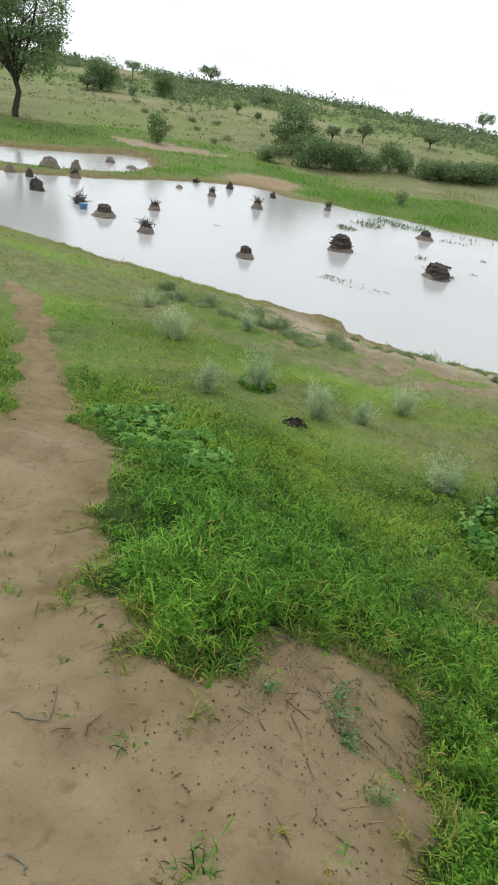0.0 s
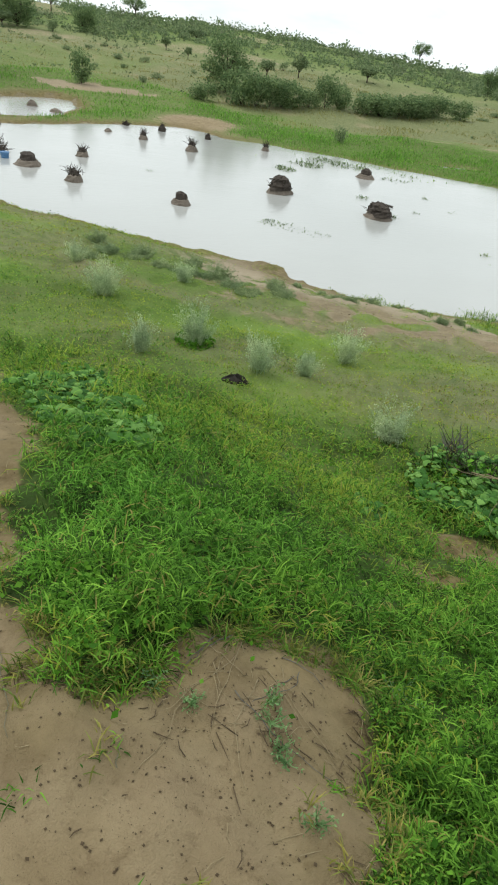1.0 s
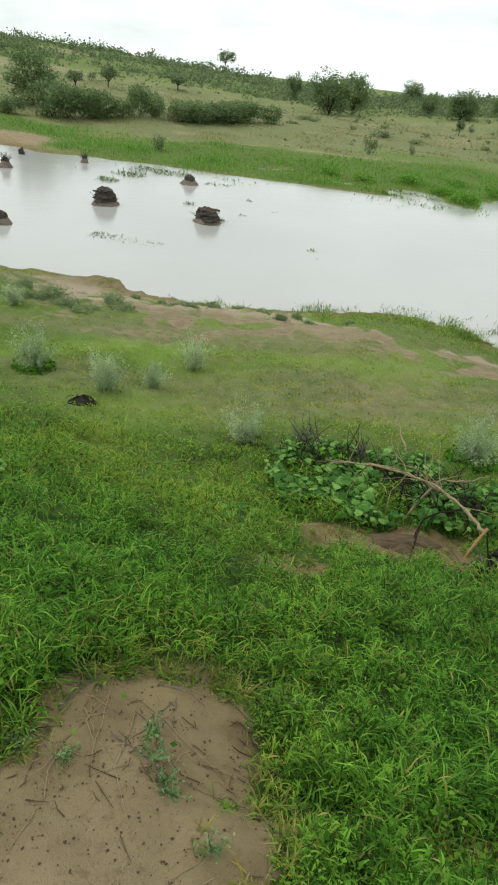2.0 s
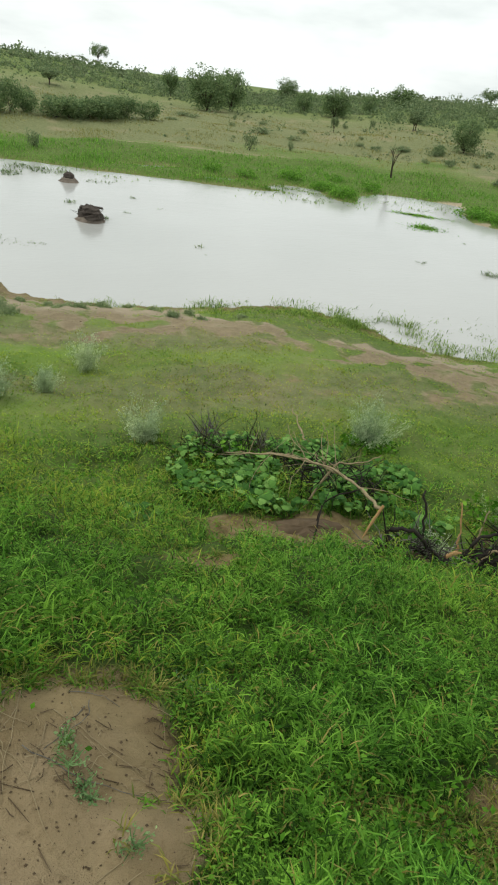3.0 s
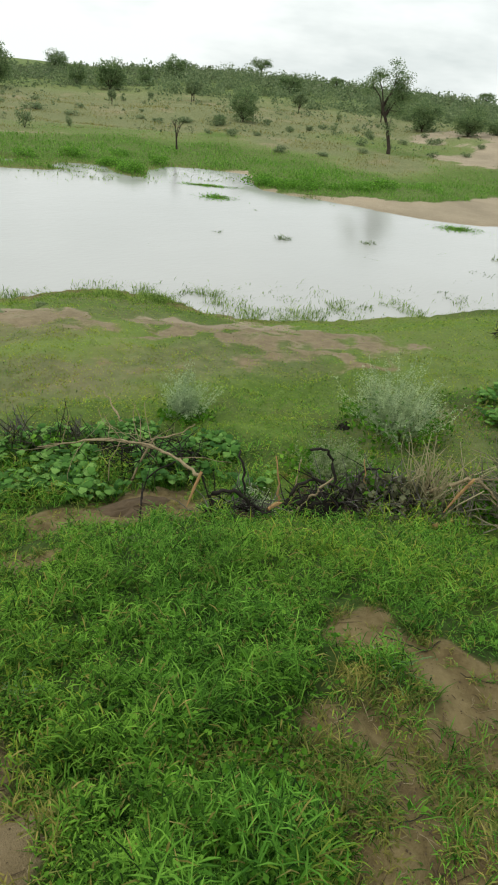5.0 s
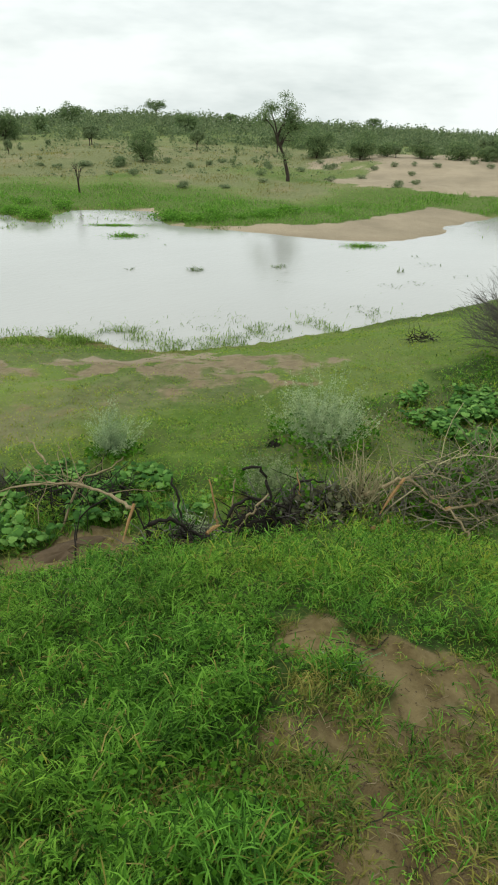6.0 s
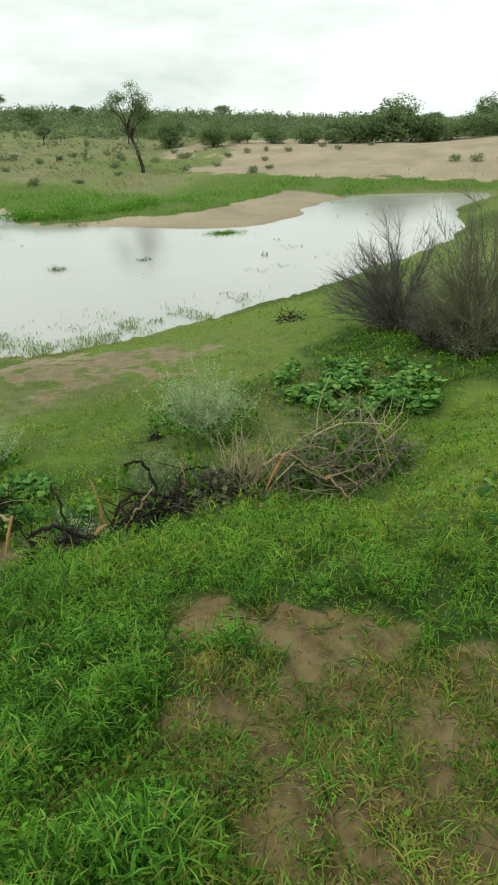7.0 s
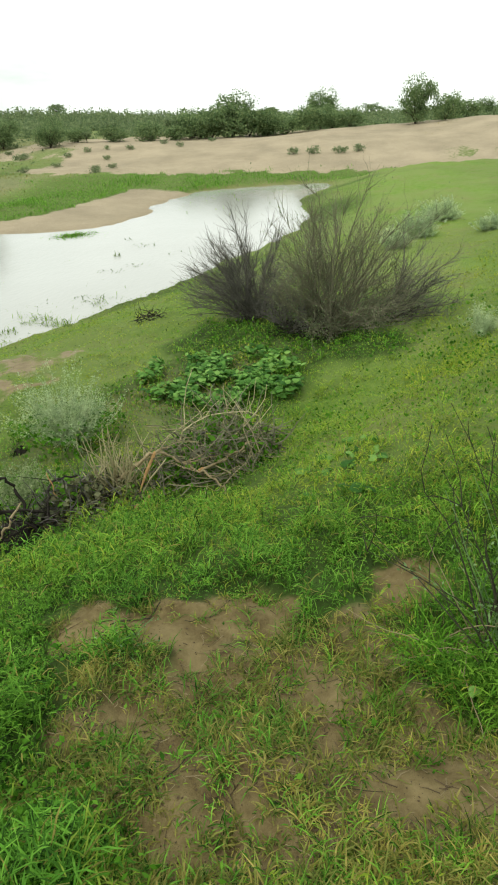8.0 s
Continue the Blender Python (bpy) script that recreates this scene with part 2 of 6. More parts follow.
    col = mix(nt, bare, col, sand)
    col = mix(nt, zone.outputs["Alpha"], col, mix(nt, ramp(nt, noise_tex(nt, 7.5, 5.0, 0.7), [(0.40, (0, 0, 0)), (0.62, (1, 1, 1))]), mix(nt, clod, (0.070, 0.050, 0.018), (0.175, 0.130, 0.052)), mix(nt, clod, (0.165, 0.127, 0.052), (0.31, 0.243, 0.118))))
    nt.links.new(col, b.inputs["Base Color"])
    relief = add(nt, "ShaderNodeMath", [(fine, 0), (grain, 1)])
    relief2 = add(nt, "ShaderNodeMath", [(relief.outputs[0], 0), (mid, 1)])
    relief3 = add(nt, "ShaderNodeMath", [(relief2.outputs[0], 0), (clod, 1)])
    bumped(nt, b, relief3.outputs[0], 0.6, 0.022)
    damp = add(nt, "ShaderNodeMapRange", [(zone.outputs["Alpha"], "Value")])
    damp.inputs["From Min"].default_value = 0.9
    damp.inputs["To Min"].default_value, damp.inputs["To Max"].default_value = 0.95, 0.5
    nt.links.new(damp.outputs["Result"], b.inputs["Roughness"])
    return m


def water_material():
    m, nt, b = material("murky_water", 0.06, 0.5)
    b.inputs["IOR"].default_value = 1.33
    drift = noise_tex(nt, 0.22, 3.0, 0.5)
    nt.links.new(mix(nt, drift, (0.385, 0.385, 0.36), (0.46, 0.46, 0.44)), b.inputs["Base Color"])
    co = nt.nodes.new("ShaderNodeNewGeometry").outputs["Position"]
    st = add(nt, "ShaderNodeMapping", [(co, "Vector")])
    st.inputs["Rotation"].default_value = (0, 0, 0.5)
    st.inputs["Scale"].default_value = (1.0, 2.4, 1.0)
    small, long_w = noise_tex(nt, 4.0, 3.0, 0.55, st.outputs[0]), noise_tex(nt, 0.7, 2.0, 0.5, st.outputs[0])
    both = add(nt, "ShaderNodeMath", [(small, 0), (long_w, 1)])
    bumped(nt, b, both.outputs[0], 0.10, 0.05)
    return m


M_GROUND, M_WATER = ground_material(), water_material()
M_GRASS = foliage("grass_blades", (0.013, 0.040, 0.006), (0.090, 0.25, 0.030), (0.200, 0.43, 0.066), 0.34, patch=(1.24, 1.03, 0.88))
M_LAWN = foliage("short_lawn_grass", (0.15, 0.265, 0.030), (0.235, 0.362, 0.048), (0.33, 0.452, 0.08), 0.45, patch=(1.22, 1.0, 0.9))
M_OLIVE = foliage("olive_low_grass", (0.09, 0.125, 0.028), (0.165, 0.20, 0.048), (0.25, 0.275, 0.085), 0.3)
M_WEED = foliage("grey_green_weed", (0.21, 0.28, 0.15), (0.29, 0.37, 0.21), (0.39, 0.46, 0.30), 0.5)
M_STRAW = foliage("straw_grass", (0.15, 0.155, 0.035), (0.235, 0.225, 0.06), (0.35, 0.31, 0.11), 0.3)
M_REED = foliage("waterside_grass", (0.08, 0.20, 0.024), (0.145, 0.34, 0.044), (0.23, 0.44, 0.08), 0.45)
M_FLOOD = foliage("flooded_grass_blades", (0.09, 0.155, 0.032), (0.18, 0.29, 0.056), (0.27, 0.39, 0.10), 0.35)
M_CREEPER = foliage("creeper_leaf", (0.06, 0.14, 0.03), (0.10, 0.22, 0.045), (0.17, 0.30, 0.075), 0.25, 0.45)
M_SILVER = foliage("silver_leaf", (0.33, 0.43, 0.28), (0.46, 0.56, 0.38), (0.58, 0.67, 0.49), 0.5, 0.9)
M_HERB = foliage("herb_leaf", (0.035, 0.115, 0.010), (0.08, 0.215, 0.018), (0.155, 0.33, 0.04), 0.3)
M_BLUEGREEN = foliage("bluegreen_leaf", (0.12, 0.22, 0.09), (0.19, 0.32, 0.145), (0.27, 0.41, 0.21), 0.4)
# far tree leaves, colours raised and greyed to paint in distance haze
M_TREE = foliage("hazed_tree_leaf", (0.11, 0.175, 0.088), (0.185, 0.268, 0.132), (0.27, 0.35, 0.19), 0.5)
M_SCRUB = foliage("scrub_leaf", (0.125, 0.18, 0.10), (0.19, 0.255, 0.145), (0.265, 0.33, 0.20), 0.45)
M_PALE = foliage("pale_scrub_leaf", (0.10, 0.13, 0.08), (0.16, 0.20, 0.12), (0.24, 0.28, 0.19), 0.2)
M_WILT = foliage("wilted_leaf", (0.075, 0.07, 0.045), (0.14, 0.15, 0.09), (0.23, 0.25, 0.16), 0.2, 0.85)
M_BARK = bark("tree_bark", (0.035, 0.026, 0.02), (0.11, 0.085, 0.065))
M_TWIG = bark("dry_twig", (0.066, 0.062, 0.055), (0.26, 0.245, 0.21), 40)
M_TWIG_OLIVE = bark("olive_twig", (0.10, 0.095, 0.06), (0.33, 0.31, 0.21), 40)
M_BLEACHED = bark("bleached_wood", (0.22, 0.17, 0.09), (0.48, 0.39, 0.235), 45)
M_STALK = bark("pale_dry_stalk", (0.30, 0.265, 0.14), (0.60, 0.53, 0.32), 45)
M_FRESH = bark("split_orange_wood", (0.33, 0.18, 0.065), (0.58, 0.37, 0.17), 60, 0.8)
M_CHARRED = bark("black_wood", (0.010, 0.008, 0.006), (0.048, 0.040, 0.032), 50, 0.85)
M_SOIL = bark("damp_brown_soil", (0.072, 0.050, 0.028), (0.165, 0.118, 0.070), 14)
M_MOUND = bark("dry_grey_clay", (0.13, 0.105, 0.085), (0.30, 0.25, 0.20), 9)
M_DARKSTEM = bark("dark_stem", (0.022, 0.022, 0.014), (0.075, 0.072, 0.042), 40)
M_CLOD = bark("dark_brushwood", (0.034, 0.028, 0.023), (0.125, 0.102, 0.084), 16)
M_BLUE, _nt, _b = material("blue_plastic", 0.4, 0.5)
_nt.links.new(ramp(_nt, noise_tex(_nt, 14, 3.0), [(0.3, (0.05, 0.14, 0.30)), (0.7, (0.10, 0.23, 0.42))]), _b.inputs["Base Color"])


# ---- mesh helpers ----
class Soup:
    """Triangles gathered into one mesh."""

    def __init__(self):
        self.v, self.t, self.n = [], [], 0

    def put(self, v, t):
        self.v.append(np.asarray(v, float).reshape(-1, 3))
        self.t.append(np.asarray(t, int).reshape(-1, 3) + self.n)
        self.n += len(self.v[-1])
        return self

    def mesh(self, name, mat, smooth=False):
        v, t = np.concatenate(self.v), np.concatenate(self.t)
        me = bpy.data.meshes.new(name)
        me.vertices.add(len(v))
        me.vertices.foreach_set("co", v.astype(np.float32).ravel())
        me.loops.add(t.size)
        me.loops.foreach_set("vertex_index", t.astype(np.int32).ravel())
        me.polygons.add(len(t))
        me.polygons.foreach_set("loop_start", np.arange(0, t.size, 3, dtype=np.int32))
        me.polygons.foreach_set("loop_total", np.full(len(t), 3, np.int32))
        me.polygons.foreach_set("use_smooth", np.full(len(t), smooth, bool))
        me.update(calc_edges=True)
        me.materials.append(mat)
        return me


def part(name, mesh, parent, label="", at=None):
    ob = new(name, mesh)
    ob.parent = parent
    if at is not None:
        ob.matrix_basis = at
    return tagged(ob, label) if label else ob


def thing(name, x, y, label, category, group="", z=None, turn=0.0, sink=0.0):
    ob = new(name)
    ob.empty_display_size = 0.1
    ob.matrix_basis = pose(x, y, (float(height(x, y)) if z is None else z) - sink, 0, 0, turn)
    return tagged(ob, label, category, group)


def tube(soup, path, radii, sides=5, cap=True):
    """A tapering stem along a path."""
    p = np.asarray(path, float)
    r = np.broadcast_to(np.asarray(radii, float), (len(p),))
    d = np.gradient(p, axis=0)
    d /= np.linalg.norm(d, axis=1)[:, None] + 1e-9
    ref = np.where(np.abs(d[:, 2:3]) > 0.9, [[1.0, 0, 0]], [[0, 0, 1.0]])
    a = np.cross(d, ref)
    a /= np.linalg.norm(a, axis=1)[:, None] + 1e-9
    b = np.cross(d, a)
    ang = np.linspace(0, 2 * math.pi, sides, endpoint=False)
    ring = p[:, None] + r[:, None, None] * (np.cos(ang)[None, :, None] * a[:, None] + np.sin(ang)[None, :, None] * b[:, None])
    v = ring.reshape(-1, 3)
    i = np.arange(len(p) - 1)[:, None] * sides
    j = np.arange(sides)[None]
    k = (j + 1) % sides
    q = np.stack([np.stack([i + j, i + k, i + sides + k], -1), np.stack([i + j, i + sides + k, i + sides + j], -1)]).reshape(-1, 3)
    if cap:
        v = np.concatenate([v, p[:1], p[-1:]])
        e = (len(p) - 1) * sides
        jj = np.arange(sides)
        q = np.concatenate([q, np.stack([np.full(sides, len(v) - 2), (jj + 1) % sides, jj], 1), np.stack([np.full(sides, len(v) - 1), e + jj, e + (jj + 1) % sides], 1)])
    soup.put(v, q)


def blades(soup, base, length, width, turn, lean, rng, droop=0.5):
    """Grass blades: narrow, arching, pointed; base is N x 3."""
    n = len(base)
    out = np.stack([np.cos(turn), np.sin(turn), np.zeros(n)], 1)
    side = np.stack([-np.sin(turn), np.cos(turn), np.zeros(n)], 1) * (width / 2)[:, None]
    up = np.array([0, 0, 1.0])
    c, s = np.cos(lean)[:, None], np.sin(lean)[:, None]
    L = length[:, None]
    mid = base + 0.55 * L * (s * out + c * up)
    lean2 = lean + droop * (0.5 + rng.rand(n))
    tip = mid + 0.5 * L * (np.sin(lean2)[:, None] * out + np.cos(lean2)[:, None] * up)
    v = np.stack([base - side * 0.7, base + side * 0.7, mid - side, mid + side, tip], 1).reshape(-1, 3)
    k = np.arange(n)[:, None, None] * 5
    soup.put(v, (np.array([[0, 1, 3], [0, 3, 2], [2, 3, 4]])[None] + k).reshape(-1, 3))


def leaf_cards(soup, centre, size, rng, stretch=1.6, up=0.4):
    """Small pointed leaves with a bend along the middle, four triangles each."""
    n = len(centre)
    d = rng.normal(size=(n, 3))
    d[:, 2] = d[:, 2] * 0.7 + up * 0.3
    d /= np.linalg.norm(d, axis=1)[:, None]
    w = np.cross(d, rng.normal(size=(n, 3)))
    w /= np.linalg.norm(w, axis=1)[:, None] + 1e-9
    nrm = np.cross(d, w)
    s = np.broadcast_to(size, (n,))[:, None]
    v = np.stack([centre - d * s * 0.5 * stretch, centre + w * s * 0.5 + nrm * s * 0.12, centre - w * s * 0.5 + nrm * s * 0.12, centre + d * s * 0.5 * stretch], 1).reshape(-1, 3)
    k = np.arange(n)[:, None, None] * 4
    soup.put(v, (np.array([[0, 1, 2], [1, 3, 2]])[None] + k).reshape(-1, 3))


def wander(rng, start, heading, length, steps=5, wobble=0.2, rise=0.0):
    """A crooked path."""
    p, d = [np.array(start, float)], np.array(heading, float)
    d /= np.linalg.norm(d) + 1e-9
    for _ in range(steps):
        d = d + rng.normal(size=3) * wobble + np.array([0, 0, rise])
        d /= np.linalg.norm(d) + 1e-9
        p.append(p[-1] + d * length / steps)
    return np.array(p)


# ---- ground: one sheet to the horizon, finer towards the standing place ----
PATH_SAND = [(-3.5, 8.2), (-2.6, 6.37), (-1.95, 5.0), (-1.43, 3.4), (-1.0, 3.1), (-0.92, 2.4), (-0.93, 1.97), (-0.74, 1.48), (-0.47, 1.05), (-0.3, 1.08),
             (-0.22, 1.26), (0, 1.37), (0.18, 1.34), (0.29, 1.19), (0.22, 0.93), (0.14, 0.6), (0.3, 0), (0.2, -3), (-2.4, -3), (-2.0, 1.5),
             (-1.67, 2.86), (-2.24, 4.35), (-2.75, 5.86), (-3.21, 6.89), (-4.14, 8.6)]
# bare spots: x, y, half lengths, turn, strength
BARE = [(1.62, 0.54, 0.36, 0.15, -72, 1.0), (1.42, 0.34, 0.14, 0.13, 0, 0.8), (1.09, 0.62, 0.08, 0.12, 0, 0.8), (1.23, 0.15, 0.12, 0.11, 0, 0.75), (1.04, 0.13, 0.13, 0.10, 20, 0.8),
        (0.83, 0.15, 0.14, 0.22, 0, 0.95), (1.04, -0.27, 0.13, 0.18, 0, 0.95), (1.98, -0.24, 0.13, 0.13, 0, 0.8), (1.41, -0.11, 0.08, 0.10, 0, 0.7), (0.9, 2.22, 0.17, 0.13, 0, 1.0),
        (1.74, 2.62, 0.52, 0.22, -17, 1.1), (3.2, 2.35, 0.3, 0.12, -35, 0.6)]
LUSH = [(7.7, 1.4, 1.5), (6.0, 1.6, 1.2), (4.4, 2.5, 0.7), (2.1, 3.25, 1.0), (-1.0, 3.5, 0.9), (3.6, 1.5, 0.9), (9.0, 0.6, 1.2), (5.6, 9.0, 1.5), (5.0, 8.2, 0.9), (5.4, 9.9, 0.8), (6.6, 9.9, 0.8)]
PATH_LOOP = rounded(PATH_SAND, 2)


def meadow(x, y):
    """1 on the yellowish short turf beyond the dead wood."""
    return ease(2.5, 4.0, x) * ease(2.6, 0.9, y)


def zones(x, y):
    """How far the ground is bare sand, lush green, dry pasture or wet mud."""
    d, side = shore_distance(x, y), far_share(x, y)
    r, az = np.hypot(x, y), np.degrees(np.arctan2(x, y))
    n1, n2, n3 = ripple(x, y, 1.1), ripple(x + 9, y, 0.35), ripple(x, y, 5.0)
    n4 = ripple(x + 2, y, 0.13)
    sand = ease(0.13, -0.13, outline_distance(x, y, PATH_LOOP) + 0.07 * n2 + 0.03 * n1 + 0.04 * n4)
    for bx, by, ra, rb, turn, k in BARE:
        c, s = math.cos(radians(turn)), math.sin(radians(turn))
        e = np.hypot(((x - bx) * c + (y - by) * s) / ra, ((y - by) * c - (x - bx) * s) / rb) + 0.3 * n2 + 0.22 * n4
        sand = np.maximum(sand, k * ease(1.5, 0.55, e))
    beach = ease(5.6, 2.8, d + 0.9 * n1) * ease(-2.2, 0.8, x) * ease(9.2, 6.4, x) * (1 - side)
    tip = ease(1.35, 0.8, np.hypot((x - 5.7) / 1.6, (y - 9.2) / 1.7) + 0.2 * n1)
    beach = beach * (1 - 0.9 * tip)
    sand = np.maximum(sand, beach * np.clip(0.74 + 0.45 * n2 + 0.3 * n1, 0, 1))
    worn = np.exp(-(((x - 1.15) / 0.62) ** 2 + ((y + 0.02) / 0.72) ** 2)) * (1 - side)
    sand = np.maximum(sand, 0.62 * ease(0.2, 0.65, worn + 0.16 * n2 + 0.10 * n1))
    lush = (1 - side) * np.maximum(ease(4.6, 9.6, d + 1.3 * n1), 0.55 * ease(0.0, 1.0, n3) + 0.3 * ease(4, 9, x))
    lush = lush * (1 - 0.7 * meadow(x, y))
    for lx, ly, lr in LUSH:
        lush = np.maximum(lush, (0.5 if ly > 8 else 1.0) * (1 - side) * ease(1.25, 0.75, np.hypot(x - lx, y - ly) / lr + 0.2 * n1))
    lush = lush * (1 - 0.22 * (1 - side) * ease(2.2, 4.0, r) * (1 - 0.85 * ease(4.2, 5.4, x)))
    dry = side + (1 - side) * ease(8.5, 5.0, x) * ease(7.6, 6.0, d) * np.clip(np.interp(x, [0, 4], [0.55, 0.32]) + 0.75 * ripple(x + 1.5 * y, 2.2 * y, 3.2) + 0.35 * n1, 0, 0.9)
    bar = side * ease(18.5, 20.5, x) * ease(37, 33, x) * ease(1.25, 0.85, (d + 0.5 * n1) / np.interp(y, [12, 14.5, 17, 20], [4.8, 3.4, 1.0, 0.15])) * ease(40, 44, az)
    spur = side * np.exp(-(((x + 1.6) / 2.2) ** 2 + ((y - 34.5) / 2.4) ** 2)) * 1.1
    spit = side * ease(1.3, 0.7, np.hypot((x + 8.0) / 3.6, (y - 42.0) / 1.3) + 0.2 * n1)
    dune = ease(56, 63, az + 2.5 * n3 + 1.0 * n1) * ease(43.0, 45.5, r + 1.0 * n1) * ease(78, 66, r) * side * np.clip(1.1 - 0.75 * ease(88, 96, az) * ease(-0.1, 0.5, n3 + 0.3 * n1), 0, 1)
    track = side * ease(0.7, 0.2, np.abs(d - 9.5 + 1.0 * n3)) * ease(8, 14, az) * ease(33, 28, az) * 0.6
    pale = side * 0.5 * ease(0.35, 0.9, ripple(x + 5, y, 14)) * ease(12, 20, d)
    sand = np.maximum.reduce([sand, bar, spur, spit, dune, track, pale * ease(-30, -10, -np.abs(az + 8))])
    green = side * np.where(az > 3, ease(-0.3, 0.4, d), ease(0.5, 1.4, d)) * ease(11.5, 7.5, d + 2.2 * n3) * np.where(az > -3.5, 1.0, 0.75)
    green = np.maximum(green, side * np.where(az < 5, 0.45, 0.75) * ease(0.2, 0.7, ripple(x, y, 17)) * ease(30, 14, d))
    green = np.maximum(green, 0.8 * side * ease(66, 92, r))
    dry = np.clip(dry, 0, 1) * (1 - green)
    lush = np.maximum(lush, np.where(d < 12, 0.55, 0.6) * green)
    mud = np.where(side > 0.5, 0.8 * ease(0.55, 0.1, d) * np.interp(az, [-4, 4], [1, 0.4]), np.interp(x, [-1, 3], [0.75, 0.85]) * ease(np.interp(x, [-1, 3], [2.4, 0.95]), 0.2, d + 0.3 * n1) * np.interp(x, [7, 10], [1, 0.15])) + 0.55 * side * ease(1.3, 0.5, d) * np.interp(az, [-4, 4, 41, 42], [1, 0.15, 0.15, 0])
    mud = np.clip(mud, 0, 1) * (1 - 0.75 * bar)
    mud = np.maximum(mud, np.maximum(0.85 * ease(0.25, 0.65, sand) * ease(0.5, 0.8, x) * (r < 3.6), 0.0))
    fringe = ease(-0.34, -0.05, outline_distance(x, y, PATH_LOOP) + 0.10 * n2 + 0.05 * n4) * (r < 9) * (1 - side)
    mud = np.maximum(mud, 0.5 * fringe * ease(0.3, 0.7, sand))
    return np.clip(sand, 0, 1), np.clip(lush, 0, 1), np.clip(dry, 0, 1), np.clip(mud, 0, 1)


def dry_sand(x, y):
    """1 where sand lies dry and pale: on the dune and the far slope."""
    r = np.hypot(x, y)
    shore = 0.9 * (1 - far_share(x, y)) * ease(5.6, 3.4, shore_distance(x, y)) * ease(4, 6, r)
    earth = 1 - 0.8 * np.exp(-(((x + 1.6) / 3) ** 2 + ((y - 34.5) / 3) ** 2))
    return shore + earth * far_share(x, y) * np.maximum((0.5 + 0.45 * ease(38, 44, np.degrees(np.arctan2(x, y)))) * ease(12, 24, r), ease(41, 46, r) * ease(52, 58, np.degrees(np.arctan2(x, y))))


def build_ground():
    az = np.radians(np.concatenate([np.arange(-180, -44, 4.0), np.arange(-44, 112, 0.42), np.arange(112, 180, 4.0)]))
    rad = np.concatenate([[0.12], np.geomspace(0.3, 150, 270), np.geomspace(160, 3000, 22)])
    A, R = np.meshgrid(az, rad)
    X, Y = R * np.sin(A), R * np.cos(A)
    Z = height(X, Y)
    na, nr = len(az), len(rad)
    v = np.concatenate([np.stack([X, Y, Z], -1).reshape(-1, 3), [[0, 0, float(height(0.0, 0.0))]]])
    i, j = np.meshgrid(np.arange(nr - 1), np.arange(na), indexing="ij")
    a, b, c, e = i * na + j, i * na + (j + 1) % na, (i + 1) * na + (j + 1) % na, (i + 1) * na + j
    t = np.concatenate([np.stack([a, c, b], -1).reshape(-1, 3), np.stack([a, e, c], -1).reshape(-1, 3),
                        np.stack([np.full(na, na * nr), np.arange(na), (np.arange(na) + 1) % na], 1)])
    me = Soup().put(v, t).mesh("ground", M_GROUND, True)
    col = me.color_attributes.new("zone", "FLOAT_COLOR", "POINT")
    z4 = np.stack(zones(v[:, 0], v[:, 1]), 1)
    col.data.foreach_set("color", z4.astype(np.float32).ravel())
    pale = me.color_attributes.new("dune", "FLOAT_COLOR", "POINT")
    q = dry_sand(v[:, 0], v[:, 1])
    pale.data.foreach_set("color", np.stack([q, q, q, np.ones_like(q)], 1).astype(np.float32).ravel())
    return tagged(new("ground", me), "sandy ground with green turf, bare paths and a grassy hillside", "ground", kind="structure")


build_ground()


def build_water():
    s = Soup()
    xs, ys = np.linspace(-36, 44, 60), np.linspace(2, 42, 40)
    X, Y = np.meshgrid(xs, ys)
    v = np.stack([X, Y, np.full_like(X, WATER_Z)], -1).reshape(-1, 3)
    i, j = np.meshgrid(np.arange(39), np.arange(59), indexing="ij")
    a = i * 60 + j
    s.put(v, np.concatenate([np.stack([a, a + 1, a + 61], -1).reshape(-1, 3), np.stack([a, a + 61, a + 60], -1).reshape(-1, 3)]))
    return tagged(new("water", s.mesh("water", M_WATER, True)), "still murky pond water reflecting a white sky", "water", kind="structure")


build_water()


# ---- grass: stuff that nobody could count ----
def fan_points(rng, n, az0, az1, r0, r1):
    """Points over a sector, thinner with distance."""
    a = np.radians(rng.uniform(az0, az1, n))
    r = np.exp(rng.uniform(math.log(r0), math.log(r1), n))
    return r * np.sin(a), r * np.cos(a), r


def on_ground(x, y, sink=0.0):
    return np.stack([x, y, height(x, y) - sink], 1)


def stuff(name, soup, mat, label, category):
    return tagged(new(name, soup.mesh(name, mat)), label, category, kind="stuff")


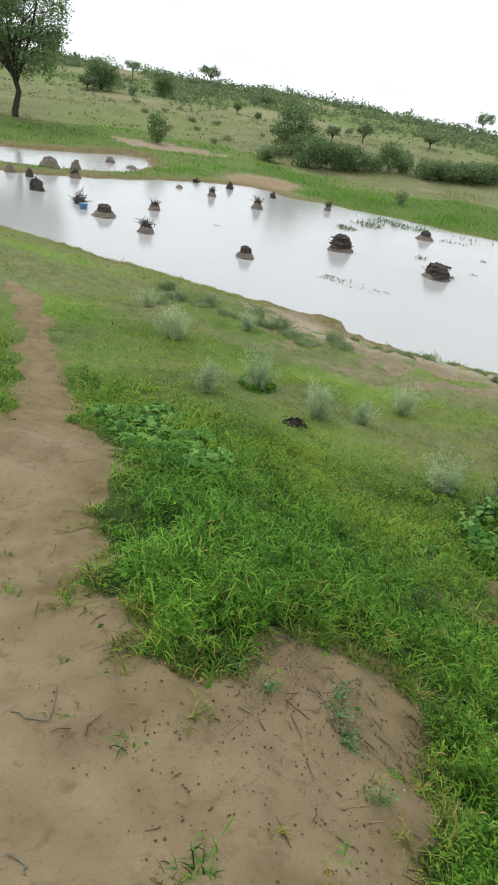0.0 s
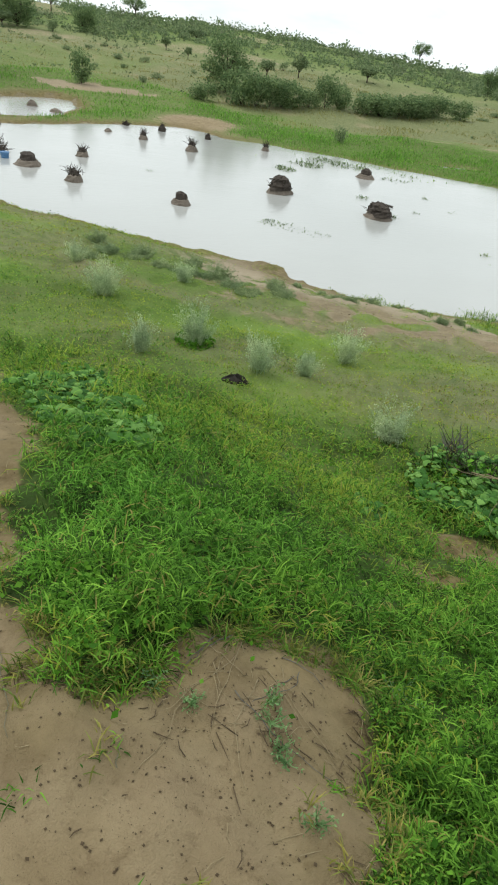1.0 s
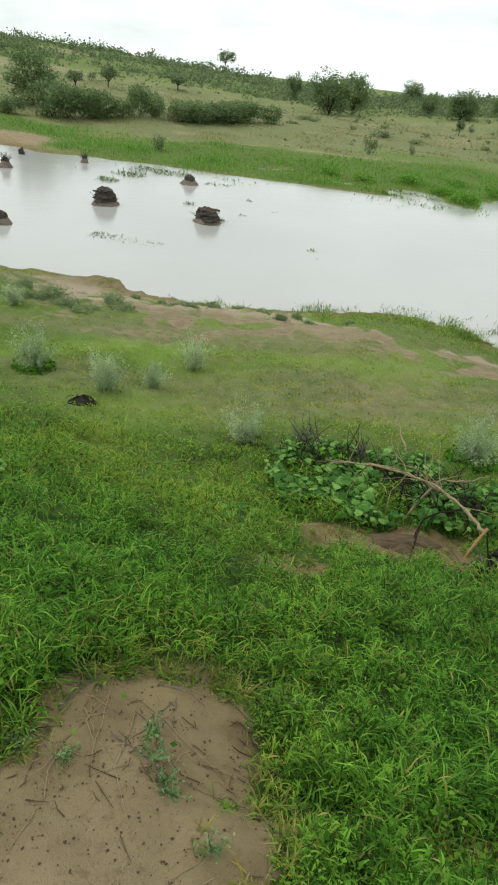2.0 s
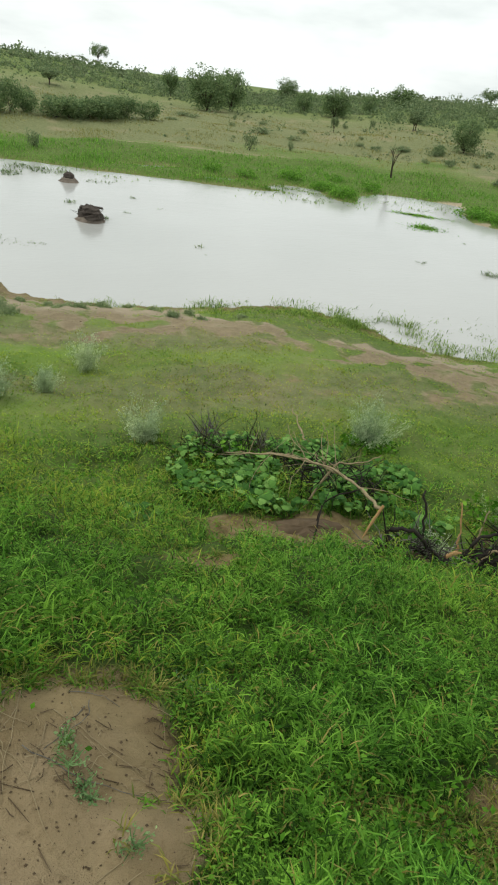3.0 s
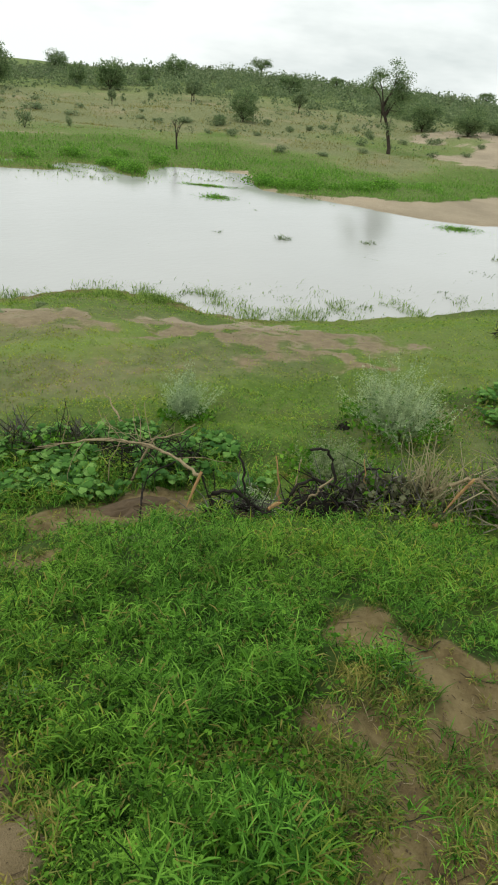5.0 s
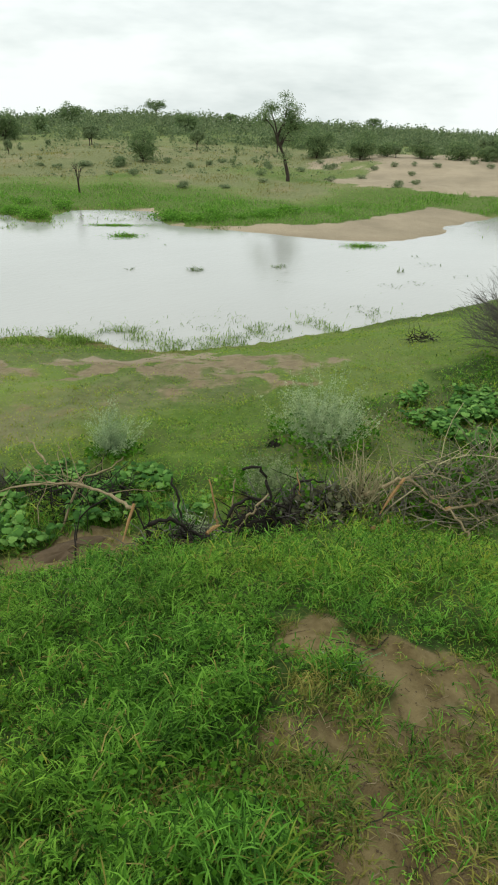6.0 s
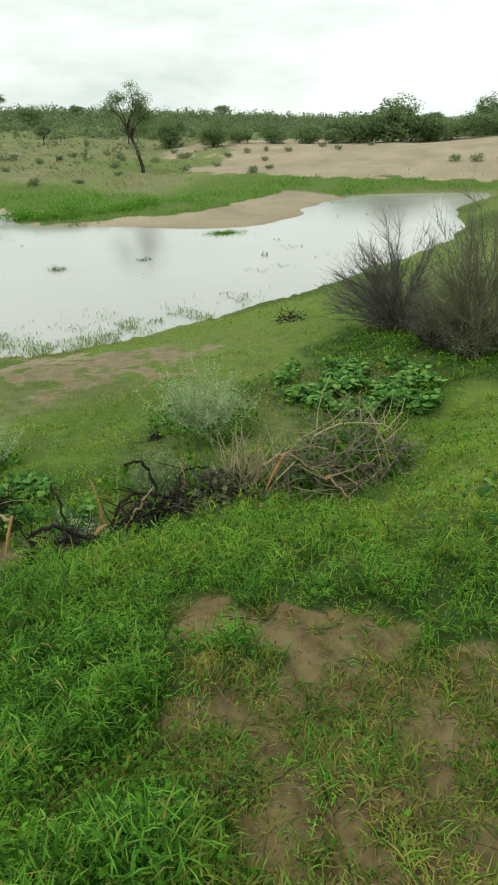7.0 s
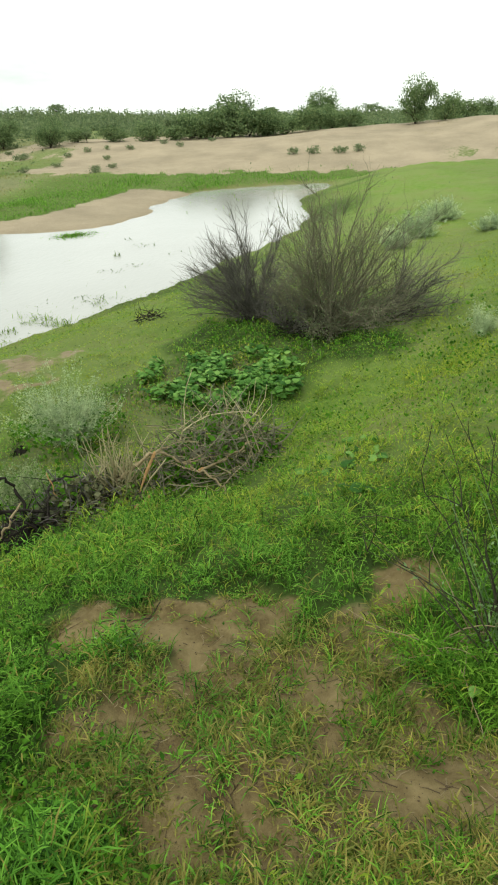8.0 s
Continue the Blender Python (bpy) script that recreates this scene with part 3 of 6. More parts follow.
def sow_bank():
    rng = np.random.RandomState(5)
    x, y, r = fan_points(rng, 108000, -36, 112, 0.55, 18)
    d, side = shore_distance(x, y), far_share(x, y)
    sand, lush, dry, _ = zones(x, y)
    right = ease(0.5, 0.9, x) * ease(2.6, 1.5, r)
    keep = np.clip(1.05 - 1.15 * sand, 0, 1) ** 1.6
    keep = np.maximum(keep, right * 0.03) * (1 - 0.8 * ease(0.25, 0.5, sand) * ease(3.5, 2.6, r))
    keep *= 1 - 0.6 * ease(0.15, 0.7, -ripple(x, y, 0.3)) * ease(4.5, 3, r)
    clump = ripple(x + 7, y, 0.12)
    keep *= 1 - (0.45 + 0.35 * ease(2.6, 1.5, r)) * ease(0.0, 0.6, -clump) * ease(5, 3.5, r)
    ok = (rng.rand(len(x)) < keep) & (d > 0.05) & (side < 0.3)
    x, y, r, d, lush, sand, dry = x[ok], y[ok], r[ok], d[ok], lush[ok], sand[ok], dry[ok]
    k = 6
    m = len(x)
    grow = np.where(d > 7.4, 1.0, 0.36 + 0.5 * ease(0.6, 1.0, lush) * ease(5.5, 7, d + 4 * (x > 3))) * (0.82 + 0.30 * ripple(x, y, 0.8) + 0.36 * ripple(x, y, 0.25) + 0.40 * ripple(x + 7, y, 0.12)) * (1 - 0.6 * np.clip(sand * 1.4, 0, 1))
    grow = np.clip(grow * (1 - 0.4 * meadow(x, y) * (1 - ease(0.8, 1.0, lush))), 0.28, 1.3)
    spread = 0.018 * np.maximum(1, r / 2.2)
    X = np.repeat(x, k) + rng.normal(size=m * k) * np.repeat(spread, k)
    Y = np.repeat(y, k) + rng.normal(size=m * k) * np.repeat(spread, k)
    G, Rr, LU = np.repeat(grow, k), np.repeat(r, k), np.repeat(lush, k)
    stem = G * np.repeat(rng.uniform(0.03, 0.135, m), k) * np.tile(np.linspace(0.0, 1.0, k), m)
    L = G * rng.uniform(0.03, 0.078, m * k) * (0.84 + 0.16 * ease(1.2, 2.5, Rr))
    L[::k] *= 1.4
    W = rng.uniform(0.0022, 0.0052, m * k) * np.maximum(1.0, Rr / 2.4) ** 0.85
    turn, lean = rng.uniform(0, 6.283, m * k), rng.uniform(0.55, 1.5, m * k)
    lean[::k] *= 0.45
    base = on_ground(X, Y, 0.006)
    base[:, 2] += stem
    u = rng.rand(m * k)
    S = np.repeat(sand, k)
    straw = (u < 0.05 + 0.24 * ease(0.1, 0.6, S)) & (Rr < 5) | (u < 0.42 * np.repeat(dry, k))
    fresh = ~straw & (rng.rand(m * k) < np.clip((0.04 + (0.97 - 0.22 * ease(1.8, 3.6, Rr)) * LU) * (1 - 0.9 * ease(0.1, 0.6, S)), 0, 1))
    lawn = ~straw & ~fresh
    for name, sel, mat, label in (("green_grass", fresh, M_GRASS, "dense fresh green grass with arching blades"), ("lawn_grass", lawn, M_LAWN, "short yellowish green turf on the bank"),
                                  ("straw_grass", straw, M_STRAW, "scattered yellow dying grass blades")):
        s = Soup()
        blades(s, base[sel], L[sel], W[sel], turn[sel], lean[sel], rng, 0.7)
        stuff(name, s, mat, label, "grass")
    # small round-leaved herbs among the grass
    x, y, r = fan_points(rng, 46000, -34, 110, 0.6, 9)
    sand = zones(x, y)[0]
    d = shore_distance(x, y)
    ok = (rng.rand(len(x)) < np.clip(1 - 1.5 * sand, 0.015, 1) * np.clip(0.45 + 0.7 * ripple(x, y, 0.9), 0.05, 1)) & (d > 1.0) & ((d > 7.5) | (zones(x, y)[1] > 0.85))
    x, y, r, d = x[ok], y[ok], r[ok], d[ok]
    p = on_ground(x, y)
    p[:, 2] += rng.uniform(0.01, 0.13, len(p))
    s = Soup()
    leaf_cards(s, p, rng.uniform(0.007, 0.017, len(p)) * np.maximum(1, r / 3), rng, 1.5, 1.0)
    stuff("low_herbs", s, M_HERB, "small leafy green herbs growing among the grass", "herbs")


def sow_far_bank():
    rng = np.random.RandomState(6)
    x, y, r = fan_points(rng, 230000, -32, 100, 24, 70)
    d, side = shore_distance(x, y), far_share(x, y)
    sand, lush, dry, mud = zones(x, y)
    tall = ease(10, 6, d + 1.5 * ripple(x, y, 3))
    keep = np.clip(lush * 3.6 - 3.0 * sand - 0.7 * mud, 0, 1) * (0.25 + 0.75 * tall)
    ok = (rng.rand(len(x)) < keep) & (side > 0.7) & (d > np.where(np.degrees(np.arctan2(x, y)) > 3, -0.25 + 0.45 * ripple(x, y, 1.3), 0.35))
    X, Y, R, T = x[ok], y[ok], r[ok], tall[ok]
    s = Soup()
    n = len(X)
    L = (0.09 + 0.20 * T * (0.7 + 0.6 * ripple(X, Y, 2.2))) * rng.uniform(0.5, 1.2, n)
    blades(s, on_ground(X, Y, 0.02), np.clip(L, 0.08, 0.6), rng.uniform(0.012, 0.028, n) * R / 35, rng.uniform(0, 6.283, n), rng.uniform(0.2, 1.1, n), rng, 0.7)
    stuff("waterside_grass", s, M_REED, "tall lush green grass along the far water's edge", "grass")
    ok = (rng.rand(len(x)) < np.clip(0.35 + 0.5 * ripple(x, y, 3.0), 0, 1) * np.clip(dry - sand, 0, 1)) & (side > 0.7) & (d > 6)
    X, Y, R = x[ok], y[ok], r[ok]
    n = len(X)
    s = Soup()
    blades(s, on_ground(X, Y, 0.02), rng.uniform(0.06, 0.20, n), rng.uniform(0.012, 0.026, n) * R / 35, rng.uniform(0, 6.283, n), rng.uniform(0.1, 0.9, n), rng, 0.5)
    stuff("pasture_grass", s, M_STRAW, "dry tussocky pasture grass on the far slope", "grass")


def sow_shallows():
    """Grass standing in the shallow water."""
    rng = np.random.RandomState(7)
    spots = [(5.9, 9.6, 1.5, 1.0, 9000), (6.7, 9.9, 0.8, 0.8, 4000), (4.3, 10.9, 1.3, 0.4, 2200), (3.0, 11.3, 0.9, 0.25, 500), (8.3, 8.3, 1.6, 0.9, 4200), (9.3, 7.8, 1.3, 0.6, 2600), (7.8, 9.3, 1.0, 0.6, 2200), (10.4, 7.2, 1.4, 0.6, 1600), (11.9, 6.5, 1.2, 0.4, 900),
             (14.6, 25.8, 1.5, 1.1, 2200), (12.2, 27.9, 1.6, 0.7, 1200), (9.9, 30.6, 1.8, 0.7, 900), (14.5, 23.4, 2.2, 1.3, 1300), (19.5, 22.5, 1.6, 1.4, 900), (5.5, 28.0, 2.4, 0.9, 420), (7.2, 26.6, 2.0, 0.8, 300), (20.6, 18.0, 0.7, 1.2, 500), (33, 9.0, 4, 2.0, 250)]
    P, W, L = [], [], []
    for cx, cy, rx, ry, n in spots:
        x, y = cx + rng.normal(size=n) * rx * 0.6, cy + rng.normal(size=n) * ry * 0.6
        ok = ripple(x, y, 0.9) + 0.7 * ripple(x + 3, y, 0.34) + 0.25 * rng.normal(size=n) > (-0.55 if n > 3900 else 0.15)
        x, y = x[ok], y[ok]
        z = np.maximum(height(x, y), WATER_Z) - 0.03
        P.append(np.stack([x, y, z], 1))
        far = math.hypot(cx, cy)
        W.append(rng.uniform(0.005, 0.010, len(x)) * max(1, far / 9))
        L.append((0.03 + 0.17 * rng.rand(len(x)) ** 1.6) * np.clip(0.8 + 0.5 * ripple(x, y, 0.7), 0.35, 1.3) * (1.0 if far < 12 else 1.35))
    P, W, L = np.concatenate(P), np.concatenate(W), np.concatenate(L)
    s = Soup()
    blades(s, P, L, W, rng.uniform(0, 6.283, len(P)), rng.uniform(0.2, 1.2, len(P)), rng, 0.8)
    stuff("flooded_grass", s, M_FLOOD, "sparse green grass standing in shallow water", "grass")


def sow_worn():
    """Low yellowing tufts and straw where the turf is worn through and along the sand's edge."""
    rng = np.random.RandomState(12)
    x, y, r = fan_points(rng, 15000, -40, 118, 0.55, 4.2)
    sand = zones(x, y)[0]
    worn = ease(0.12, 0.4, sand) * ease(1.0, 0.72, sand)
    loose = 0.26 * ease(0.5, 0.8, x) * np.clip(0.15 + 1.5 * ripple(x + 2, y, 0.3), 0.03, 1) + 0.006
    ok = rng.rand(len(x)) < np.maximum(worn * np.clip(0.5 + 1.0 * ripple(x, y, 0.22), 0.06, 1), loose * (sand > 0.3))
    x, y, r, sand = x[ok], y[ok], r[ok], sand[ok]
    k, m = 13, len(x)
    big = rng.uniform(0.45, 1.15, m) * (1 - 0.35 * ease(0.5, 0.95, sand))
    X, Y = np.repeat(x, k) + rng.normal(size=m * k) * 0.011, np.repeat(y, k) + rng.normal(size=m * k) * 0.011
    L = np.repeat(big, k) * rng.uniform(0.028, 0.098, m * k)
    W = rng.uniform(0.0020, 0.0044, m * k) * np.repeat(np.maximum(1, r / 2.2), k)
    turn, lean = rng.uniform(0, 6.283, m * k), rng.uniform(0.35, 1.35, m * k)
    base = on_ground(X, Y, 0.003)
    which = np.repeat(rng.rand(m), k) + 0.25 * rng.normal(size=m * k)
    for name, lo, hi, mat, label in (("low_green_tufts", 0.72, 9, M_GRASS, "low green grass tufts on worn soil"), ("low_olive_tufts", 0.28, 0.72, M_OLIVE, "low olive-brown tufts on worn soil"), ("low_straw_tufts", -9, 0.28, M_STRAW, "dying straw-coloured tufts on worn soil")):
        sel = (which >= lo) & (which < hi)
        s = Soup()
        blades(s, base[sel], L[sel], W[sel], turn[sel], lean[sel], rng, 0.8)
        stuff(name, s, mat, label, "grass")
    for name, n, mat, r0, label in (("dry_straw", 620, M_BLEACHED, 0.0011, "short bits of bleached straw lying on soil"), ("dark_twig_litter", 760, M_SOIL, 0.0016, "short dark twigs and roots lying on soil")):
        s = Soup()
        x, y, r = fan_points(rng, n * 9, -40, 118, 0.55, 4.0)
        near = np.hypot((x + 0.08) / 0.22, (y - 1.08) / 0.16)
        sand = zones(x, y)[0]
        ok = (rng.rand(len(x)) < np.maximum(ease(0.15, 0.4, sand) * ease(1.02, 0.8, sand) + 0.05 * (sand > 0.3), ease(1.4, 0.6, near))) & (r < 4)
        x, y = x[ok][:n], y[ok][:n]
        for px, py in zip(x, y):
            a, l = rng.uniform(0, 6.283), 0.012 + 0.075 * rng.rand() ** 2
            qx = px + l * np.array([-0.5, 0.05 * rng.normal(), 0.5]) * math.cos(a) + rng.normal(size=3) * 0.004
            qy = py + l * np.array([-0.5, 0.05 * rng.normal(), 0.5]) * math.sin(a) + rng.normal(size=3) * 0.004
            q = on_ground(qx, qy)
            q[:, 2] += r0 + np.abs(rng.normal(size=3)) * 0.004
            tube(s, q, [r0, r0 * 0.9, r0 * 0.5], 3, False)
        stuff(name, s, mat, label, "litter")


sow_worn()
sow_bank()
sow_far_bank()
sow_shallows()


# ---- creepers with broad round leaves ----
LEAF_SHAPES = []


def leaf_mesh(name, seed):
    rng = np.random.RandomState(seed)
    n = 12
    a = np.linspace(0, 2 * math.pi, n, endpoint=False)
    r = 0.5 * (1 + 0.10 * np.cos(5 * a) + 0.05 * rng.normal(size=n)) * (1 - 0.42 * np.exp(-((np.minimum(a, 6.283 - a)) / 0.3) ** 2))
    rim = np.stack([r * np.cos(a), r * np.sin(a), 0.10 * r * np.cos(2 * a) - 0.10 + 0.03 * rng.normal(size=n)], 1)
    mid = rim * 0.55
    mid[:, 2] = 0.02 - 0.02 * np.cos(5 * a)
    v = np.concatenate([rim, mid, [[0.06, 0, -0.01]]])
    i = np.arange(n)
    j = (i + 1) % n
    t = np.concatenate([np.stack([i, j, n + j], 1), np.stack([i, n + j, n + i], 1), np.stack([n + i, n + j, np.full(n, 2 * n)], 1)])
    LEAF_SHAPES.append((v, t))
    return Soup().put(v, t).mesh(name, M_CREEPER, True)


# each leaf takes its own tint from the object's random number
def creeper_leaf_material():
    m, nt, b = material("creeper_blade", 0.65, 0.15)
    info = nt.nodes.new("ShaderNodeObjectInfo").outputs["Random"]
    isle = nt.nodes.new("ShaderNodeNewGeometry").outputs["Random Per Island"]
    both = add(nt, "ShaderNodeMath", [(info, 0), (isle, 1)])
    part_of = add(nt, "ShaderNodeMath", [(both.outputs[0], 0)])
    part_of.operation = "FRACT"
    col = ramp(nt, part_of.outputs[0], [(0.0, (0.03, 0.10, 0.017)), (0.55, (0.09, 0.22, 0.038)), (1.0, (0.225, 0.40, 0.10))])
    co = nt.nodes.new("ShaderNodeTexCoord").outputs["Object"]
    vein = noise_tex(nt, 7, 3.0, 0.6, co)
    col = mix(nt, 1.0, col, ramp(nt, vein, [(0.35, (0.75, 0.8, 0.7)), (0.65, (1.15, 1.12, 1.1))]), "MULTIPLY")
    nt.links.new(col, b.inputs["Base Color"])
    t = add(nt, "ShaderNodeBsdfTranslucent", [(col, "Color")])
    mx = add(nt, "ShaderNodeMixShader", [(b.outputs[0], 1), (t.outputs[0], 2)], Fac=0.22)
    nt.links.new(mx.outputs[0], nt.nodes["Material Output"].inputs["Surface"])
    bumped(nt, b, vein, 0.3, 0.05)
    return m


M_CREEPER = creeper_leaf_material()
LEAVES = [leaf_mesh("creeper_leaf", s) for s in (1, 2, 3)]


def creeper(loop, count, size, lift, seed, label, rest=0):
    rng = np.random.RandomState(seed)
    loop = np.array(loop, float)
    c = loop.mean(0)
    ob = thing("creeper_plant", c[0], c[1], label, "creeper", "broad-leaved creepers")
    z0 = float(height(c[0], c[1]))
    edge = rounded(loop, 2)
    stems, mass = Soup(), Soup()
    made = 0
    for _ in range((count + rest) * 8):
        if made >= count + rest:
            break
        x, y = rng.uniform(loop[:, 0].min(), loop[:, 0].max()), rng.uniform(loop[:, 1].min(), loop[:, 1].max())
        if float(outline_distance(x, y, edge)) > 0.04 * rng.rand() or ripple(x, y, 0.36) < -0.28:
            continue
        z = float(height(x, y)) + lift * rng.uniform(0.35, 1.0)
        s = size * rng.uniform(0.45, 1.15)
        at = Matrix.LocRotScale((x - c[0], y - c[1], z - z0), Euler((rng.normal() * 0.3, rng.normal() * 0.3, rng.uniform(0, 6.28))), (s, s, s))
        if made < count:
            part("leaf", LEAVES[made % 3], ob, at=at)
        else:
            lv, lt = LEAF_SHAPES[made % 3]
            rot = np.array(at)
            mass.put(lv @ rot[:3, :3].T + rot[:3, 3], lt)
        foot = np.array([x - c[0] + rng.normal() * 0.05, y - c[1] + rng.normal() * 0.05, float(height(x, y)) - z0 - 0.02])
        top = np.array([x - c[0], y - c[1], z - z0 - 0.012 * s / 0.1])
        tube(stems, [foot, 0.5 * (foot + top) + rng.normal(size=3) * 0.01, top], [0.003, 0.0025, 0.002], 3, False)
        made += 1
    tagged(part("stalk_mass", stems.mesh("stalk_mass", M_HERB), ob), kind="stuff")
    if rest:
        tagged(part("leaf_mass", mass.mesh("leaf_mass", M_CREEPER, True), ob), kind="stuff")
    return ob


creeper([(-1.62, 4.1), (-1.2, 4.6), (-0.85, 4.3), (-0.35, 2.75), (-0.45, 2.45), (-0.88, 2.5), (-1.1, 3.3)], 280, 0.070, 0.10, 21, "low creeper with round green leaves beside the sandy path", 480)
creeper([(1.18, 3.2), (1.3, 3.85), (1.85, 4.1), (2.45, 3.85), (3.0, 3.1), (2.75, 2.72), (2.12, 2.78), (1.42, 2.92)], 300, 0.060, 0.14, 22, "vigorous broad-leaved creeper under a fallen bare bough", 1000)
creeper([(5.45, 2.3), (6.3, 2.65), (6.9, 1.9), (6.75, 0.9), (5.55, 0.7), (5.25, 1.4)], 300, 0.074, 0.15, 23, "bright green broad-leaved creeper in front of thorn bushes", 1200)
creeper([(2.6, -0.1), (3.0, 0.4), (3.6, 0.4), (4.1, 0.25), (3.6, -0.15)], 34, 0.075, 0.06, 24, "sparse creeping plant with a few round leaves in turf")
creeper([(0.62, 2.75), (0.8, 3.15), (1.0, 3.1), (0.85, 2.75)], 14, 0.08, 0.06, 25, "small creeping plant with round leaves in grass")
creeper([(2.35, 2.45), (2.55, 2.75), (2.95, 2.6), (2.7, 2.35)], 26, 0.08, 0.12, 26, "green creeping plant between dead branches")


# ---- silvery shrubs ----
def silver_shrub(x, y, w, h, seed, label, green=0.0, leaf=1.0, mat=M_SILVER, name="silver_shrub"):
    rng = np.random.RandomState(seed)
    ob = thing(name, x, y, label, "shrub", "silvery shrubs on the bank", sink=0.02)
    st, lf, cen, size = Soup(), Soup(), [], []
    for _ in range(int(30 + (120 if w < 0.9 else 190) * w)):
        a, out = rng.uniform(0, 6.283), rng.uniform(0.05, 1) ** 0.7
        p = wander(rng, (rng.normal() * w * 0.10, rng.normal() * w * 0.10, 0), (math.cos(a) * out * 0.9 * w / h / 1.4, math.sin(a) * out * 0.9 * w / h / 1.4, 1.0), h * rng.uniform(0.45, 1.18) * (1.08 - 0.3 * out), 5, 0.12)
        tube(st, p, np.linspace(0.0025, 0.0008, len(p)), 3, False)
        for _ in range(int((42 + 22 * h / 0.4) / max(1.0, leaf ** 0.7))):
            k = rng.uniform(0.25, 1.0) * (len(p) - 1)
            i = min(int(k), len(p) - 2)
            cen.append(p[i] + (p[i + 1] - p[i]) * (k - i) + rng.normal(size=3) * 0.016)
            size.append(rng.uniform(0.0042, 0.0088) * leaf)
    leaf_cards(lf, np.array(cen), np.array(size), rng, 2.4, 0.8)
    part("branchwork", st.mesh("branchwork", mat), ob)
    part("foliage", lf.mesh("foliage", mat), ob)
    if green:
        g, n = Soup(), int(900 * w)
        a, q = rng.uniform(0, 6.283, n), np.sqrt(rng.rand(n)) * w * 0.5
        px, py = q * np.cos(a), q * np.sin(a)
        z0 = float(height(x, y))
        leaf_cards(g, np.stack([px, py, height(x + px, y + py) - z0 + rng.uniform(0.02, green, n)], 1), rng.uniform(0.015, 0.035, n), rng, 1.6, 0.6)
        part("green_undergrowth", g.mesh("green_undergrowth", M_HERB), ob, "dark green leafy undergrowth")
    return ob


for i, (x, y, w, h) in enumerate([(-1.41, 7.15, 0.46, 0.50), (-0.31, 5.9, 0.40, 0.46), (-0.78, 5.38, 0.26, 0.36), (0.28, 5.25, 0.32, 0.38), (0.73, 5.4, 0.22, 0.26), (1.24, 6.05, 0.36, 0.40),
                                  (1.28, 4.3, 0.36, 0.36), (-2.01, 8.5, 0.26, 0.30), (-0.59, 8.5, 0.34, 0.31), (3.08, 3.76, 0.50, 0.46)]):
    silver_shrub(x, y, w, h, 40 + i, "wispy silver-grey shrub standing in short turf", 0.10 if i in (1, 9) else 0.0)
for i, (x, y, w, h) in enumerate([(-1.28, 9.9, 0.55, 0.22), (-0.49, 9.76, 0.5, 0.2), (-2.03, 10.3, 0.45, 0.2), (-0.1, 9.2, 0.45, 0.22), (0.7, 8.8, 0.4, 0.18), (-1.98, 8.95, 0.7, 0.13), (-1.80, 9.70, 0.7, 0.13), (-1.41, 9.62, 0.7, 0.13), (-0.96, 9.31, 0.7, 0.13), (-0.58, 9.13, 0.7, 0.13), (-0.25, 9.12, 0.7, 0.13), (0.08, 8.74, 0.7, 0.13), (0.34, 8.41, 0.7, 0.13), (0.78, 8.55, 0.7, 0.13)]):
    silver_shrub(x, y, w, h, 90 + i, "low grey-green weed on the bank near the water", 0.0, 1.3, M_WEED, "bank_weed")
_rng = np.random.RandomState(31)
for i in range(16):
    x = _rng.uniform(0.8, 6.0)
    y = float(np.interp(x, [0.8, 3, 5, 6], [10.2, 9.3, 8.3, 7.4])) + _rng.uniform(-0.7, 0.9)
    silver_shrub(x, y, _rng.uniform(0.2, 0.45), _rng.uniform(0.06, 0.11), 800 + i, "tiny grey-green weed on the sandy shore", 0.0, 1.3, M_WEED, "bank_weed")
silver_shrub(4.48, 2.58, 1.0, 0.66, 60, "wide rounded silver-grey shrub over green undergrowth", 0.26, 1.15)
for i, (x, y, w, h) in enumerate([(18.42, -1.0, 1.5, 0.55), (16.2, -0.42, 1.2, 0.65), (16.1, -2.0, 0.9, 0.4), (14.6, 0.11, 0.9, 0.5)]):
    silver_shrub(x, y, w, h, 70 + i, "pale grey-green shrub on the grassy bank", 0.0, 2.6)
silver_shrub(6.68, -1.0, 0.42, 0.36, 76, "small silver-grey shrub in yellowish turf", 0.0, 1.2)
silver_shrub(2.32, 2.18, 0.22, 0.20, 77, "small feathery grey-green plant beside dead wood")
silver_shrub(3.35, 2.35, 0.8, 0.30, 78, "low grey-green weeds behind the dead wood", 0.14, 1.0, M_WEED, "bank_weed")


# ---- dry thorn bushes ----
def twig_heap(rng, n, w, d, h, length, r0, base_z=0.0, upright=0.2):
    s = Soup()
    for _ in range(n):
        a, q = rng.uniform(0, 6.283), math.sqrt(rng.rand())
        x, y = q * w / 2 * math.cos(a), q * d / 2 * math.sin(a)
        z = base_z + h * (1 - q * q) * rng.uniform(0.1, 1.0)
        b = rng.uniform(0, 6.283)
        p = wander(rng, (x, y, z), (math.cos(b), math.sin(b), upright * rng.normal() + upright), length * rng.uniform(0.5, 1.2), 4, 0.25)
        p[:, 2] = np.maximum(p[:, 2], base_z * 1.0)
        p -= (p.mean(0) - p[0]) * np.array([0.6, 0.6, 0])
        tube(s, p, np.linspace(r0, r0 * 0.4, len(p)), 3, False)
    return s


